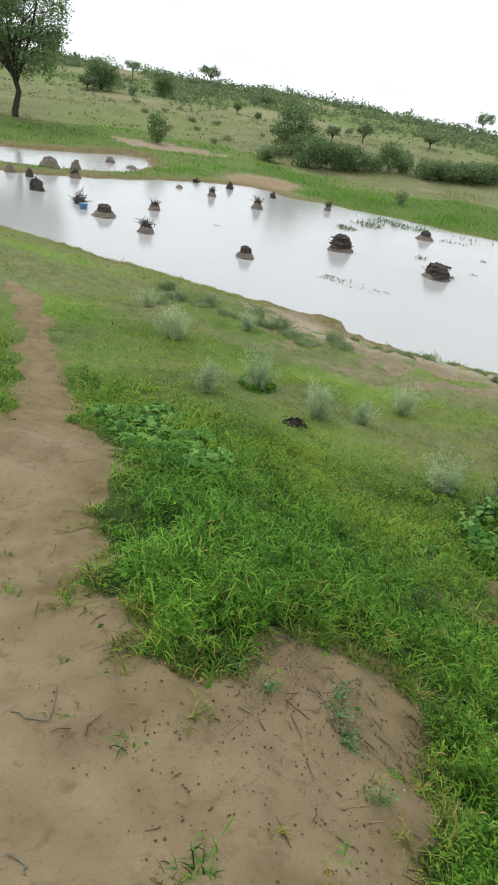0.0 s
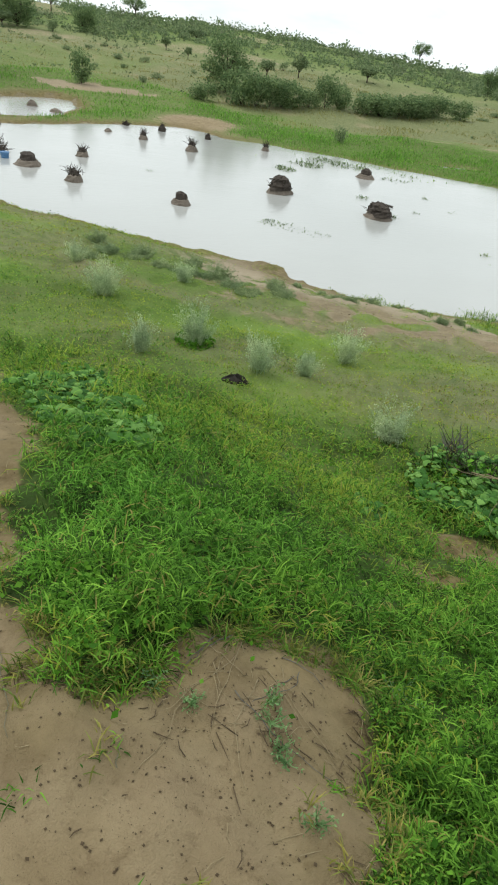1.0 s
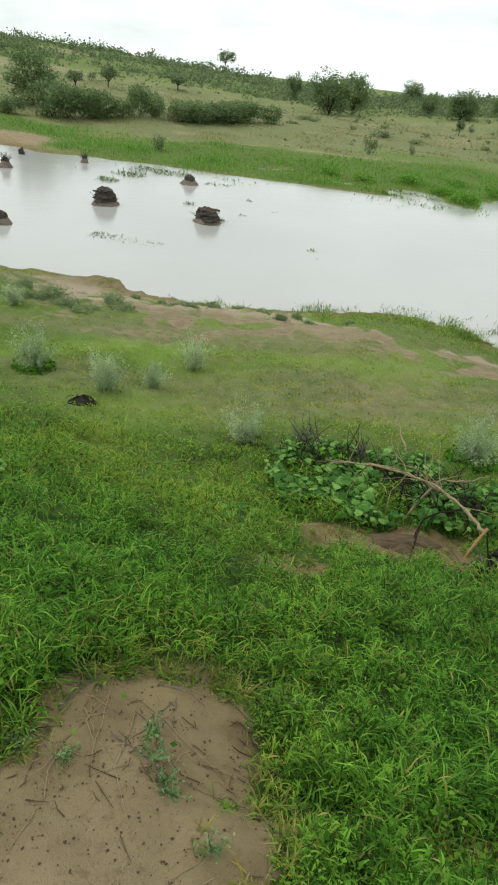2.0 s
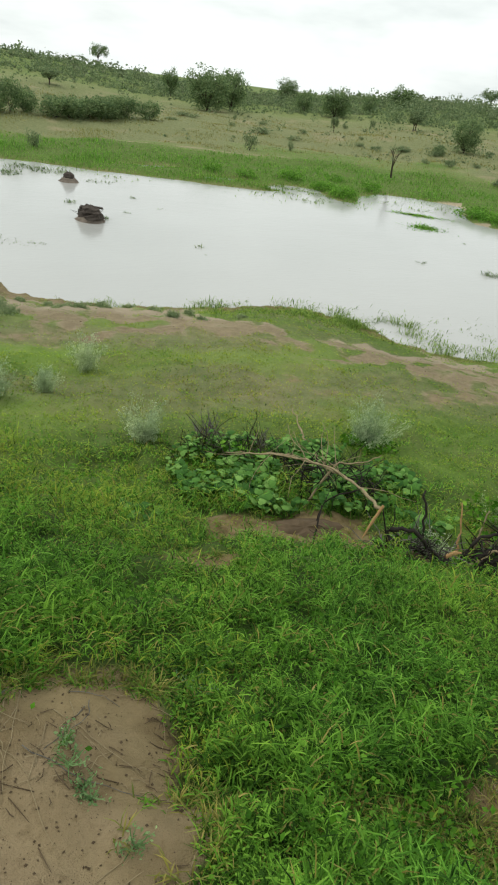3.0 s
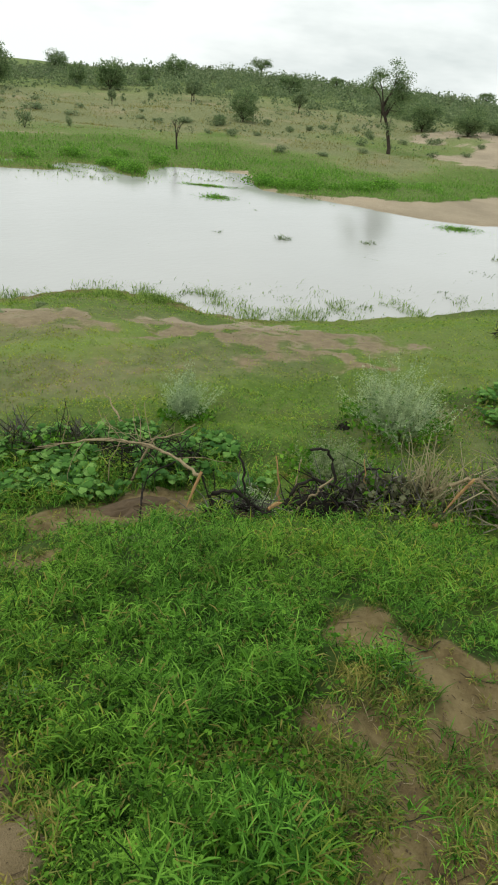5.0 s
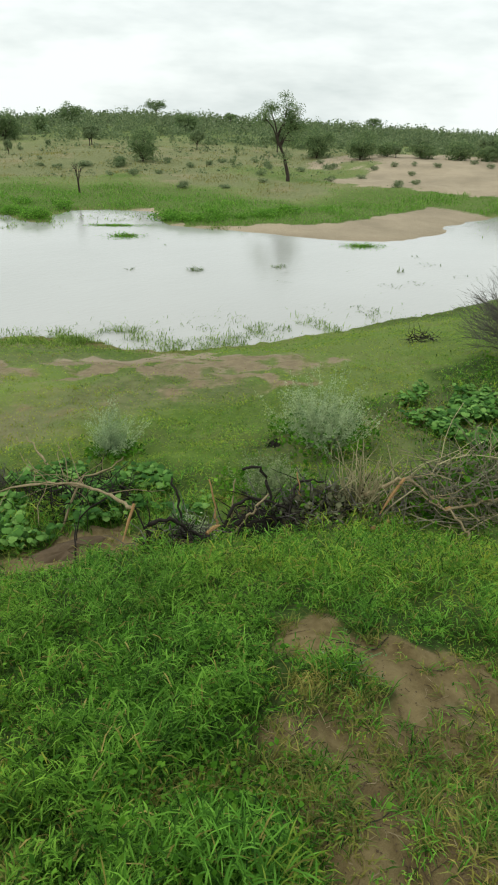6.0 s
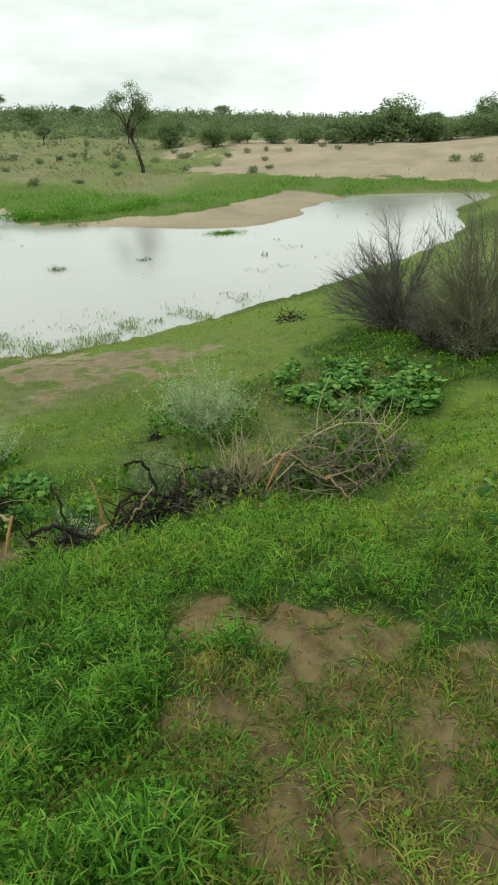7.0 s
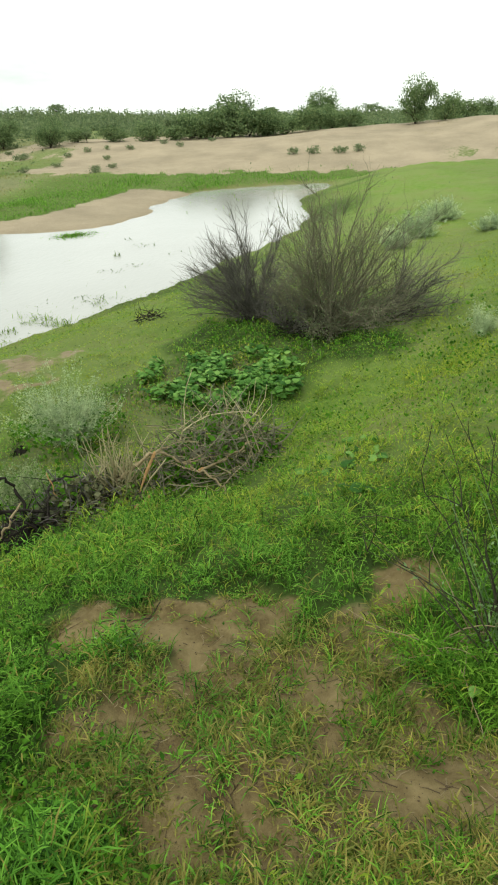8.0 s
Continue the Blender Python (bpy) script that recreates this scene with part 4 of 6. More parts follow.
def thorn_bush(x, y, w, h, seed, mat, label, stems=54, twigs=17, leaf_mat=None, lean=(0, 0), low=0.18):
    """Stems that fan out from a narrow foot, each with many fine twigs; lean shifts the crown."""
    rng = np.random.RandomState(seed)
    ob = thing("thorn_bush", x, y, label, "bush", "dry thorn bushes", sink=0.04)
    st, tw, cen = Soup(), Soup(), []
    for _ in range(stems):
        a, up = rng.uniform(0, 6.283), math.asin(rng.uniform(low, 1.0))
        reach = rng.uniform(0.62, 1.0) * (1 + 0.14 * math.sin(3 * a + seed) + 0.08 * math.sin(5 * a + 4 * up))
        goal = np.array([math.cos(a) * math.cos(up) * w * 0.54 + lean[0] * h, math.sin(a) * math.cos(up) * w * 0.54 + lean[1] * h, math.sin(up) * h]) * reach
        foot = np.array([rng.normal() * w * 0.05, rng.normal() * w * 0.05, 0])
        bend = foot + (goal - foot) * [0.42, 0.42, 0.66]
        k = np.linspace(0, 1, 8)[:, None]
        p = foot * (1 - k) ** 2 + 2 * bend * k * (1 - k) + goal * k ** 2 + rng.normal(size=(8, 3)) * 0.016 * h * k
        p[1:, 2] = np.maximum(p[1:, 2], 0.03)
        tube(st, p, np.linspace(0.011, 0.0022, len(p)), 4, False)
        for _ in range(twigs):
            k = rng.uniform(0.22, 1.0) ** 0.8 * (len(p) - 1)
            i = min(int(k), len(p) - 2)
            q = p[i] + (p[i + 1] - p[i]) * (k - i)
            dr = (p[i + 1] - p[i]) / (np.linalg.norm(p[i + 1] - p[i]) + 1e-9)
            t = wander(rng, q, dr + rng.normal(size=3) * 0.42 + np.array([0, 0, 0.25]), rng.uniform(0.12, 0.40) * h / 1.5, 3, 0.16)
            t[:, 2] = np.maximum(t[:, 2], 0.02)
            tube(tw, t, np.linspace(0.0026, 0.0009, len(t)), 3, False)
            if leaf_mat:
                cen.extend(t[1:] + rng.normal(size=(len(t) - 1, 3)) * 0.03)
    # dead twigs at the foot, near-black to stand in for shade inside the bush
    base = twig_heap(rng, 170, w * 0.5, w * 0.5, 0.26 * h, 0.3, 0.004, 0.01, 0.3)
    tagged(part("dead_undergrowth", base.mesh("dead_undergrowth", M_CHARRED), ob, "dead twigs at the bush's foot, coloured black for the shade there"), kind="stuff")
    part("branchwork", st.mesh("branchwork", mat), ob)
    tagged(part("twig_mass", tw.mesh("twig_mass", mat), ob), kind="stuff")
    if leaf_mat:
        s = Soup()
        leaf_cards(s, np.array(cen), rng.uniform(0.006, 0.014, len(cen)), rng, 2.0)
        part("foliage", s.mesh("foliage", leaf_mat), ob, "tiny dull green leaves")
    return ob


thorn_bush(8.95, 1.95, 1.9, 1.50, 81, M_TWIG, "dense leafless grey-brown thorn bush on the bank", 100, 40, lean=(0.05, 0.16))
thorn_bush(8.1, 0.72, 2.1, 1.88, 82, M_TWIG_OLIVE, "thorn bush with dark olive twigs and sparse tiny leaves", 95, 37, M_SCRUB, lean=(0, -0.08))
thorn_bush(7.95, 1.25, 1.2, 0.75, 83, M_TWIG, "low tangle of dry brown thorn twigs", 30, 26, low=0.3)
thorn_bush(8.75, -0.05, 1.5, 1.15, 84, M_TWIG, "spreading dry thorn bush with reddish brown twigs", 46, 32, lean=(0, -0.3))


# ---- trees, shrubs and scrub of the far side ----
def tree(name, seed, h, w, trunk, leaves, leaf, mat, label, category="tree", flat=0.75, limbs=9, lean=(0, 0), clump=0.2, group="", fill=0.9, lobes=()):
    """A tapered trunk that forks into limbs and branches, with clumps of small leaves round their ends. Origin at the foot."""
    rng = np.random.RandomState(seed)
    ob = new(name)
    tagged(ob, label, category, group)
    wood, crown = Soup(), Soup()
    top = np.array([lean[0] * h, lean[1] * h, trunk * h])
    p = np.array([[0, 0, -0.1 * h], [0.05 * lean[0] * h, 0.05 * lean[1] * h, 0.15 * trunk * h], top * [0.55, 0.55, 0.6] + rng.normal(size=3) * 0.012 * h, top])
    r0 = (0.022 * h + 0.02) * (0.45 if category in ("shrub", "weed") else 1.0)
    tube(wood, p, [r0 * 1.35, r0, r0 * 0.8, r0 * 0.7], 7, False)
    low = max(trunk * 0.8, 0.04)
    middle = np.array([top[0], top[1], h * (low + 1.0) / 2])
    half = np.array([w * 0.5, w * 0.5, h * (1 - low) / 2]) - 0.5 * clump * w * np.array([1, 1, 0.7])

    bulge = rng.uniform(0, 6.283, 4)

    def inside(q):
        if lobes:
            return q
        e = (q - middle) / half
        turn = np.arctan2(e[..., 1], e[..., 0])
        lim = 0.94 + 0.11 * np.sin(2 * turn + bulge[0]) + 0.11 * np.sin(3 * turn + bulge[1] + 2 * e[..., 2]) + 0.10 * np.sin(4 * e[..., 2] + 2 * turn + bulge[2])
        return middle + (q - middle) / np.maximum(1.0, np.linalg.norm(e, ord=3, axis=-1) / lim)[..., None]

    ends = []
    for i in range(limbs):
        a = 6.283 * (i + rng.uniform(-0.3, 0.3)) / limbs
        reach = rng.uniform(0.35, 1.0)
        goal = np.array([math.cos(a) * reach * w * 0.46, math.sin(a) * reach * w * 0.46, 0]) + top
        goal[2] = h * (trunk + (1 - trunk) * rng.uniform(0.25, 0.92) * (1 - (1 - flat) * reach))
        if lobes:
            lx, ly, lz, lr = lobes[i % len(lobes)]
            goal = np.array([lx, ly, lz]) * h + rng.normal(size=3) * lr * h * 0.5
        goal = inside(goal)
        start = p[2] + (top - p[2]) * rng.uniform(0.3, 1.0)
        q = np.array([start, start + (goal - start) * 0.45 + [0, 0, 0.05 * h], goal]) + rng.normal(size=(3, 3)) * 0.015 * h
        q[0] = start
        tube(wood, q, [r0 * 0.5, r0 * 0.32, r0 * 0.12], 5, False)
        ends.append(goal)
        for _ in range(3):
            g2 = goal + rng.normal(size=3) * np.array([0.16 * w, 0.16 * w, 0.10 * h * (1 - trunk) + 0.03 * h])
            g2 = inside(g2)
            s2 = q[1] + (goal - q[1]) * rng.uniform(0.1, 0.9)
            tube(wood, [s2, 0.5 * (s2 + g2) + rng.normal(size=3) * 0.02 * h, g2], [r0 * 0.22, r0 * 0.14, r0 * 0.06], 4, False)
            ends.append(g2)
    ends = np.array(ends)
    n = leaves
    for _ in range(0 if lobes else int(len(ends) * fill)):
        u = rng.normal(size=3)
        u *= rng.uniform(0.35, 0.95) / np.linalg.norm(u)
        ends = np.concatenate([ends, [[u[0] * w * 0.46 + top[0], u[1] * w * 0.46 + top[1], h * (low + (1 - low) * (0.5 + 0.46 * u[2]))]]])
    keep = (np.maximum(np.abs(ends[:, 0] - top[0]), np.abs(ends[:, 1] - top[1])) < 0.5 * w) & (ends[:, 2] < 0.95 * h) | (len(lobes) > 0)
    ends = ends[keep]
    ends = inside(ends)
    if trunk < 0.1:
        a, q = rng.uniform(0, 6.283, len(ends) // 6), rng.uniform(0.1, 0.38, len(ends) // 6) * w
        ends = np.concatenate([ends, np.stack([top[0] + q * np.cos(a), top[1] + q * np.sin(a), rng.uniform(0.06, 0.28, len(a)) * h], 1)])
    pick = ends[rng.randint(0, len(ends), n)]
    off = rng.normal(size=(n, 3))
    off *= (rng.rand(n) ** 0.6 / np.linalg.norm(off, axis=1))[:, None] * np.array([0.72, 0.72, 0.52]) * clump * w
    c = pick + off
    c = c[c[:, 2] > 0.03 * h]
    leaf_cards(crown, c, rng.uniform(0.6, 1.3, len(c)) * leaf, rng, 1.4)
    part("trunk", wood.mesh("trunk", M_BARK, True), ob, "dark brown trunk and limbs")
    part("crown", crown.mesh("crown", mat), ob)
    return ob


def stand(model, x, y, sx, sz, turn, first=[]):
    """Puts the model, or a copy of it, on the ground."""
    m = Matrix.LocRotScale((x, y, float(height(x, y)) - 0.03), Euler((0, 0, turn)), (sx, sx, sz))
    if model in first:
        return copy_thing(model, m @ Matrix.Diagonal((1 / model.scale[0], 1 / model.scale[1], 1 / model.scale[2], 1)))
    first.append(model)
    model.matrix_basis = m
    return model


stand(tree("acacia_tree", 101, 8.2, 7.4, 0.28, 24000, 0.105, M_TREE, "tall dark green feathery acacia tree on the far bank", flat=0.9, limbs=15, clump=0.15, fill=0.9), -17.75, 43.0, 1, 1, 0.4)
LEANER = tree("acacia_tree", 102, 4.7, 2.5, 0.58, 8500, 0.06, M_TREE, "slender leaning acacia with a forked uneven crown", flat=0.9, limbs=8, lean=(-0.20, 0.02), clump=0.34,
              lobes=[(-0.36, 0, 0.86, 0.07), (-0.06, 0, 0.80, 0.10), (0.02, 0.05, 0.66, 0.10), (-0.05, -0.05, 0.90, 0.07), (0.04, 0, 0.78, 0.09), (-0.02, 0.03, 0.58, 0.08), (-0.28, 0.03, 0.93, 0.05), (0.0, 0, 0.90, 0.08)])
stand(LEANER, 38.4, 26.7, 1, 1, radians(-54))
stand(tree("dead_sapling", 103, 1.75, 0.9, 0.40, 110, 0.05, M_SCRUB, "small almost bare forked sapling near the water", flat=0.9, limbs=5, lean=(-0.08, 0), clump=0.14), 23.3, 29.9, 1, 1, 0.6)

ROUND = [tree("round_tree", 110 + i, 3.0, 3.0, 0.05, 5600, 0.085, M_TREE, "rounded dark green tree on the pasture slope", flat=0.72, limbs=11, clump=0.22, fill=1.6, group="trees on the slope") for i in range(3)]
UMBRELLA = [tree("umbrella_tree", 120 + i, 3.0, 3.6, 0.45, 3000, 0.09, M_TREE, "flat-topped umbrella tree on the hill crest", flat=0.95, limbs=9, clump=0.17, group="trees on the crest") for i in range(2)]
SMALL = [tree("small_tree", 130 + i, 2.0, 1.7, 0.30, 1500, 0.09, M_SCRUB, "small grey-green tree on the pasture slope", flat=0.8, limbs=8, clump=0.24, group="trees on the slope") for i in range(2)]
SHRUB = [tree("far_shrub", 140 + i, 1.5, 1.9, 0.03, 1900, 0.08, M_TREE, "dense dark green shrub beside lush grass", "shrub", flat=0.6, limbs=9, clump=0.26, group="shrubs of the far bank") for i in range(3)]
LOW = [tree("low_shrub", 160 + i, 0.6, 1.0, 0.04, 420, 0.055, M_SCRUB, "low dull green shrub on the grazed slope", "shrub", flat=0.7, limbs=7, clump=0.24, group="low shrubs on the slope") for i in range(3)]
MARSH = [tree("marsh_weed", 170 + i, 0.5, 1.4, 0.03, 700, 0.05, M_REED, "leafy green marsh weed at the far water's edge", "weed", flat=0.8, limbs=8, clump=0.22, group="marsh weeds") for i in range(3)]
DUNE = [tree("dune_shrub", 150 + i, 0.5, 0.95, 0.05, 300, 0.06, M_SCRUB, "small dark green cushion shrub on bare sand", "shrub", flat=0.6, limbs=7, clump=0.26, group="shrubs on the dune") for i in range(2)]


def plant(models, rows):
    for i, (x, y, w, h) in enumerate(rows):
        m = models[i % len(models)]
        size = {id(k): (3.0, 3.0) for k in ROUND} | {id(k): (3.6, 3.0) for k in UMBRELLA} | {id(k): (1.7, 2.0) for k in SMALL} | {id(k): (1.9, 1.5) for k in SHRUB} | {id(k): (0.95, 0.5) for k in DUNE} | {id(k): (1.0, 0.6) for k in LOW} | {id(k): (1.4, 0.5) for k in MARSH}
        mw, mh = size[id(m)]
        k = 1.16 if m in ROUND else 1.25 if m in SHRUB or m in DUNE else 1.0
        stand(m, x, y, k * w / mw, k * h / mh, 1.9 * i)


plant(ROUND, [(27.1, 65.4, 4.2, 3.6), (31.0, 68.5, 3.2, 3.5), (-20.9, 73.5, 3.6, 3.0), (47.2, 105.6, 3.6, 2.6), (42.8, 73.5, 2.3, 2.2), (42.7, 66.5, 3.4, 2.8), (61.0, 79.0, 3.2, 2.6), (38.0, 40.5, 2.2, 2.3), (66.5, 62.6, 3.2, 2.3),
              (54.9, 35.1, 2.9, 2.5), (59.7, 32.8, 2.5, 2.1), (66.2, 17.0, 4.2, 3.7), (64.5, 20.5, 2.8, 2.3), (66.5, 14.2, 2.6, 2.2), (91.9, 11.9, 4.6, 4.2), (64.2, 0.0, 3.0, 3.6), (71.3, -2.9, 2.6, 2.2), (100.6, -9.0, 3.0, 2.4),
              (54.0, 30.0, 2.6, 1.8), (49.4, 69.6, 2.0, 2.0), (-15.4, 78.0, 2.6, 2.6), (28.3, 79.4, 2.0, 2.7), (-0.5, 47.2, 3.0, 3.2), (55.0, 100.0, 3.4, 2.8)])
plant(UMBRELLA, [(-14.8, 112.4, 4.2, 2.9), (28.2, 112.5, 3.2, 3.5), (81.5, 83.5, 4.0, 2.9), (103, 55.5, 3.2, 2.0), (89.4, 74.7, 2.0, 1.6), (-24.0, 100.0, 3.0, 2.2), (117, 7.1, 3.6, 2.0), (85.4, 71.0, 2.4, 1.7)])
plant(SMALL, [(5.7, 63.8, 1.6, 1.8), (-4.2, 68.2, 0.8, 1.2), (-6.8, 74.7, 1.2, 1.3), (12.9, 70.0, 2.0, 1.5), (34.8, 54.0, 0.9, 1.4), (44.0, 54.0, 1.7, 2.0), (50.0, 45.7, 1.6, 1.9), (43.1, 53.2, 1.4, 1.6), (59.7, 27.0, 1.8, 1.8), (56.2, 27.7, 0.9, 1.1),
              (62.7, 22.0, 2.0, 2.0), (2.8, 61.0, 1.6, 1.5), (-17.8, 74.3, 0.9, 0.9), (-21.9, 71.8, 2.4, 1.5), (-4.6, 89.0, 2.1, 1.4), (105, 21.3, 2.6, 2.2), (65.9, 41.7, 2.2, 1.4), (55.9, 40.4, 1.7, 2.2)])
plant(SHRUB, [(-8.8, 42.8, 1.1, 1.6), (0.6, 43.6, 2.2, 1.9), (2.4, 44.7, 1.6, 1.5), (3.8, 44.8, 1.6, 1.3), (-1.8, 43.4, 1.5, 0.9), (6.0, 46.0, 1.4, 1.7), (7.45, 48.6, 1.0, 1.2), (8.9, 46.4, 2.3, 1.2), (10.6, 47.6, 1.9, 1.0), (12.1, 48.6, 2.4, 1.2),
              (14.2, 49.5, 2.0, 1.3), (1.5, 44.1, 1.8, 1.5), (3.1, 44.7, 1.7, 1.4), (9.8, 47.0, 2.0, 1.2), (11.3, 48.1, 2.0, 1.1), (13.2, 49.1, 2.0, 1.2), (7.0, 47.2, 1.4, 1.2), (4.9, 45.4, 1.3, 0.9), (34.5, 39.2, 0.8, 0.6), (65.1, 5.8, 2.8, 1.4), (69.0, 9.0, 3.2, 1.9), (16.2, 50.0, 1.6, 1.1)])
plant(DUNE, [(47.6, 29.2, 1.0, 0.45), (48.5, 25.6, 0.65, 0.4), (50.2, 24.8, 0.6, 0.38), (47.8, 22.1, 0.55, 0.36), (51.1, 23.5, 0.5, 0.33), (42.6, 19.3, 0.6, 0.34), (41.2, 19.8, 0.6, 0.35), (51.6, 21.8, 0.65, 0.38), (54.2, 18.5, 0.6, 0.4),
             (49.1, 8.25, 0.85, 0.5), (49.2, 6.8, 0.9, 0.5), (49.2, 4.9, 1.05, 0.5), (49.6, 3.7, 0.85, 0.5), (59.0, 17.2, 0.7, 0.32), (45.0, 33.5, 0.9, 0.4), (43.0, 36.5, 0.8, 0.4), (56.0, 20.5, 0.7, 0.4), (44.5, 24.5, 0.7, 0.35)])

plant(LOW, [(34.0, 39.0, 1.0, 0.6), (38.2, 35.5, 0.6, 0.4), (41.9, 34.5, 0.7, 0.7), (38.6, 29.2, 1.0, 0.5), (42.3, 31.2, 0.7, 0.45), (51.0, 32.2, 0.9, 0.4), (41.2, 36.4, 0.6, 0.4), (44.2, 29.6, 1.0, 0.45), (48.4, 29.3, 1.2, 0.5), (40.7, 24.7, 0.8, 0.5), (31.5, 26.5, 1.0, 0.3),
            (29.4, 28.1, 0.8, 0.3), (32.8, 41.2, 1.2, 0.4), (32.1, 45.7, 0.5, 0.3), (39.8, 39.6, 0.8, 0.5), (50.3, 41.0, 0.6, 0.9), (32.5, 33.2, 0.8, 0.35), (29.7, 32.6, 0.9, 0.4), (28.9, 33.9, 0.7, 0.35), (39.7, 19.2, 0.8, 0.4), (36.0, 27.0, 0.9, 0.35), (46.0, 35.5, 0.9, 0.5)])
plant(LOW, [(27.7, 54.2, 0.9, 0.5), (25.1, 49.3, 2.2, 0.6), (21.5, 57.1, 1.6, 0.4), (22.1, 56.2, 1.2, 0.4), (18.9, 52.6, 1.2, 0.3), (26.3, 57.0, 0.5, 0.5), (26.4, 46.3, 1.4, 0.4), (30.3, 43.2, 0.9, 0.35), (30.8, 41.8, 1.1, 0.35), (33.0, 41.3, 1.3, 0.5), (34.7, 39.5, 1.2, 0.8),
            (30.6, 33.6, 0.8, 0.4), (39.2, 36.5, 0.8, 0.5), (41.2, 36.3, 0.8, 0.5), (29.7, 28.2, 0.8, 0.45), (37.8, 56.7, 0.7, 0.6), (41.3, 57.3, 0.8, 0.8), (18.4, 37.5, 1.1, 1.1), (22.5, 39.8, 0.5, 0.8), (24.0, 52.5, 0.7, 0.4), (29.0, 49.5, 0.8, 0.4)])
plant(LOW, [(-17.6, 73.4, 1.3, 1.2), (-13.2, 59.3, 0.9, 0.4), (-9.8, 52.3, 0.9, 0.4), (-11.6, 67.4, 0.8, 0.4), (-9.3, 60.0, 1.2, 0.5), (-7.2, 60.2, 1.0, 0.5), (-5.2, 50.9, 1.1, 0.5), (-5.7, 46.7, 0.7, 0.5), (4.5, 66.2, 1.0, 0.8), (-3.0, 57.1, 0.6, 0.4), (5.2, 33.0, 0.8, 0.9),
            (-12.0, 62.0, 1.0, 0.4), (-15.5, 66.0, 1.1, 0.5), (-8.2, 55.5, 0.8, 0.35), (10.5, 58.0, 0.9, 0.5), (14.0, 60.5, 0.8, 0.4), (8.0, 55.0, 0.7, 0.35)])
plant(MARSH, [(12.6, 29.4, 1.2, 0.39), (13.8, 28.4, 1.3, 0.40), (16.8, 26.1, 1.5, 0.29), (16.6, 24.0, 1.0, 0.45), (18.5, 28.1, 1.2, 0.33), (20.5, 20.7, 1.8, 0.37), (20.9, 19.6, 1.7, 0.38), (21.6, 18.8, 1.5, 0.31), (16.0, 28.1, 1.5, 0.45), (21.2, 21.0, 1.4, 0.43), (21.2, 19.7, 1.5, 0.29), (22.4, 19.4, 1.6, 0.40), (22.8, 18.3, 1.2, 0.29), (24.1, 17.9, 1.7, 0.37), (25.7, 17.8, 1.6, 0.46), (16.4, 24.2, 1.6, 0.46), (16.5, 25.9, 1.3, 0.44), (19.3, 26.1, 1.4, 0.47)])
# bushes that close the view behind the dune
plant(SHRUB, [(60.5, 23.5, 2.6, 1.5), (61.0, 21.2, 2.2, 1.2), (62.4, 20.1, 2.8, 1.9), (64.8, 18.8, 3.2, 2.3), (64.5, 16.8, 3.4, 2.6), (65.8, 15.4, 3.0, 2.2), (66.3, 13.7, 2.6, 2.0), (66.0, 11.8, 2.8, 1.5), (65.0, 9.6, 2.6, 1.9), (67.0, 7.6, 2.6, 1.4), (63.5, -2.5, 2.2, 1.9), (68.0, -4.5, 2.4, 1.4), (59.0, 26.5, 2.2, 1.2), (57.0, 29.0, 2.2, 1.2)])


def sow_scrub():
    """Uncountable scrub over the hill, thicker towards its crest."""
    rng = np.random.RandomState(9)

    def bushes(soup, x, y, w, h, leaf, k):
        n = len(x)
        u = rng.normal(size=(n, k, 3))
        u *= rng.rand(n, k, 1) ** 0.4 / np.linalg.norm(u, axis=2, keepdims=True)
        u *= np.stack([w / 2, w / 2, h], 1)[:, None]
        u[:, :, 2] = np.abs(u[:, :, 2])
        leaf_cards(soup, (on_ground(x, y)[:, None] + u).reshape(-1, 3), np.repeat(leaf, k) * rng.uniform(0.7, 1.35, n * k), rng, 1.2)

    for name, mat, n, label in (("hill_scrub", M_SCRUB, 8200, "low grey-green scrub covering the hillside and crest"), ("pale_hill_scrub", M_PALE, 2600, "pale dry scrub scattered over the hillside")):
        a, r = np.radians(rng.uniform(-36, 100, n * 4)), 42 + 82 * rng.rand(n * 4) ** 0.66
        x, y = r * np.sin(a), r * np.cos(a)
        sand = zones(x, y)[0]
        az = np.degrees(a)
        dense = np.clip(0.10 + 0.22 * ease(31, 40, az) * ease(68, 54, az) * ease(40, 52, r) + 0.95 * ease(70, 96, r + 12 * ripple(x, y, 22)), 0, 1) * np.clip(0.7 + 0.8 * ripple(x + 4, y, 7), 0.12, 1)
        ok = (rng.rand(len(x)) < dense) & (sand < 0.4)
        x, y, r = x[ok][:n], y[ok][:n], r[ok][:n]
        w = (0.3 + 1.5 * rng.rand(len(x)) ** 2.2) * (0.75 + 0.6 * ease(72, 95, r))
        s = Soup()
        bushes(s, x, y, w, w * rng.uniform(0.4, 0.8, len(x)), rng.uniform(0.0010, 0.0018, len(x)) * r * (0.78 + 0.42 * w), 19)
        stuff(name, s, mat, label, "scrub")
    # far wood beyond the dune and along the crest
    n = 760
    a, r = np.radians(rng.uniform(36, 106, n)), rng.uniform(72, 128, n)
    s = Soup()
    bushes(s, r * np.sin(a), r * np.cos(a), rng.uniform(1.2, 3.6, n), rng.uniform(0.5, 2.0, n), rng.uniform(0.13, 0.24, n), 85)
    stuff("far_wood", s, M_SCRUB, "dark belt of low thorn wood on the skyline", "wood")


sow_scrub()


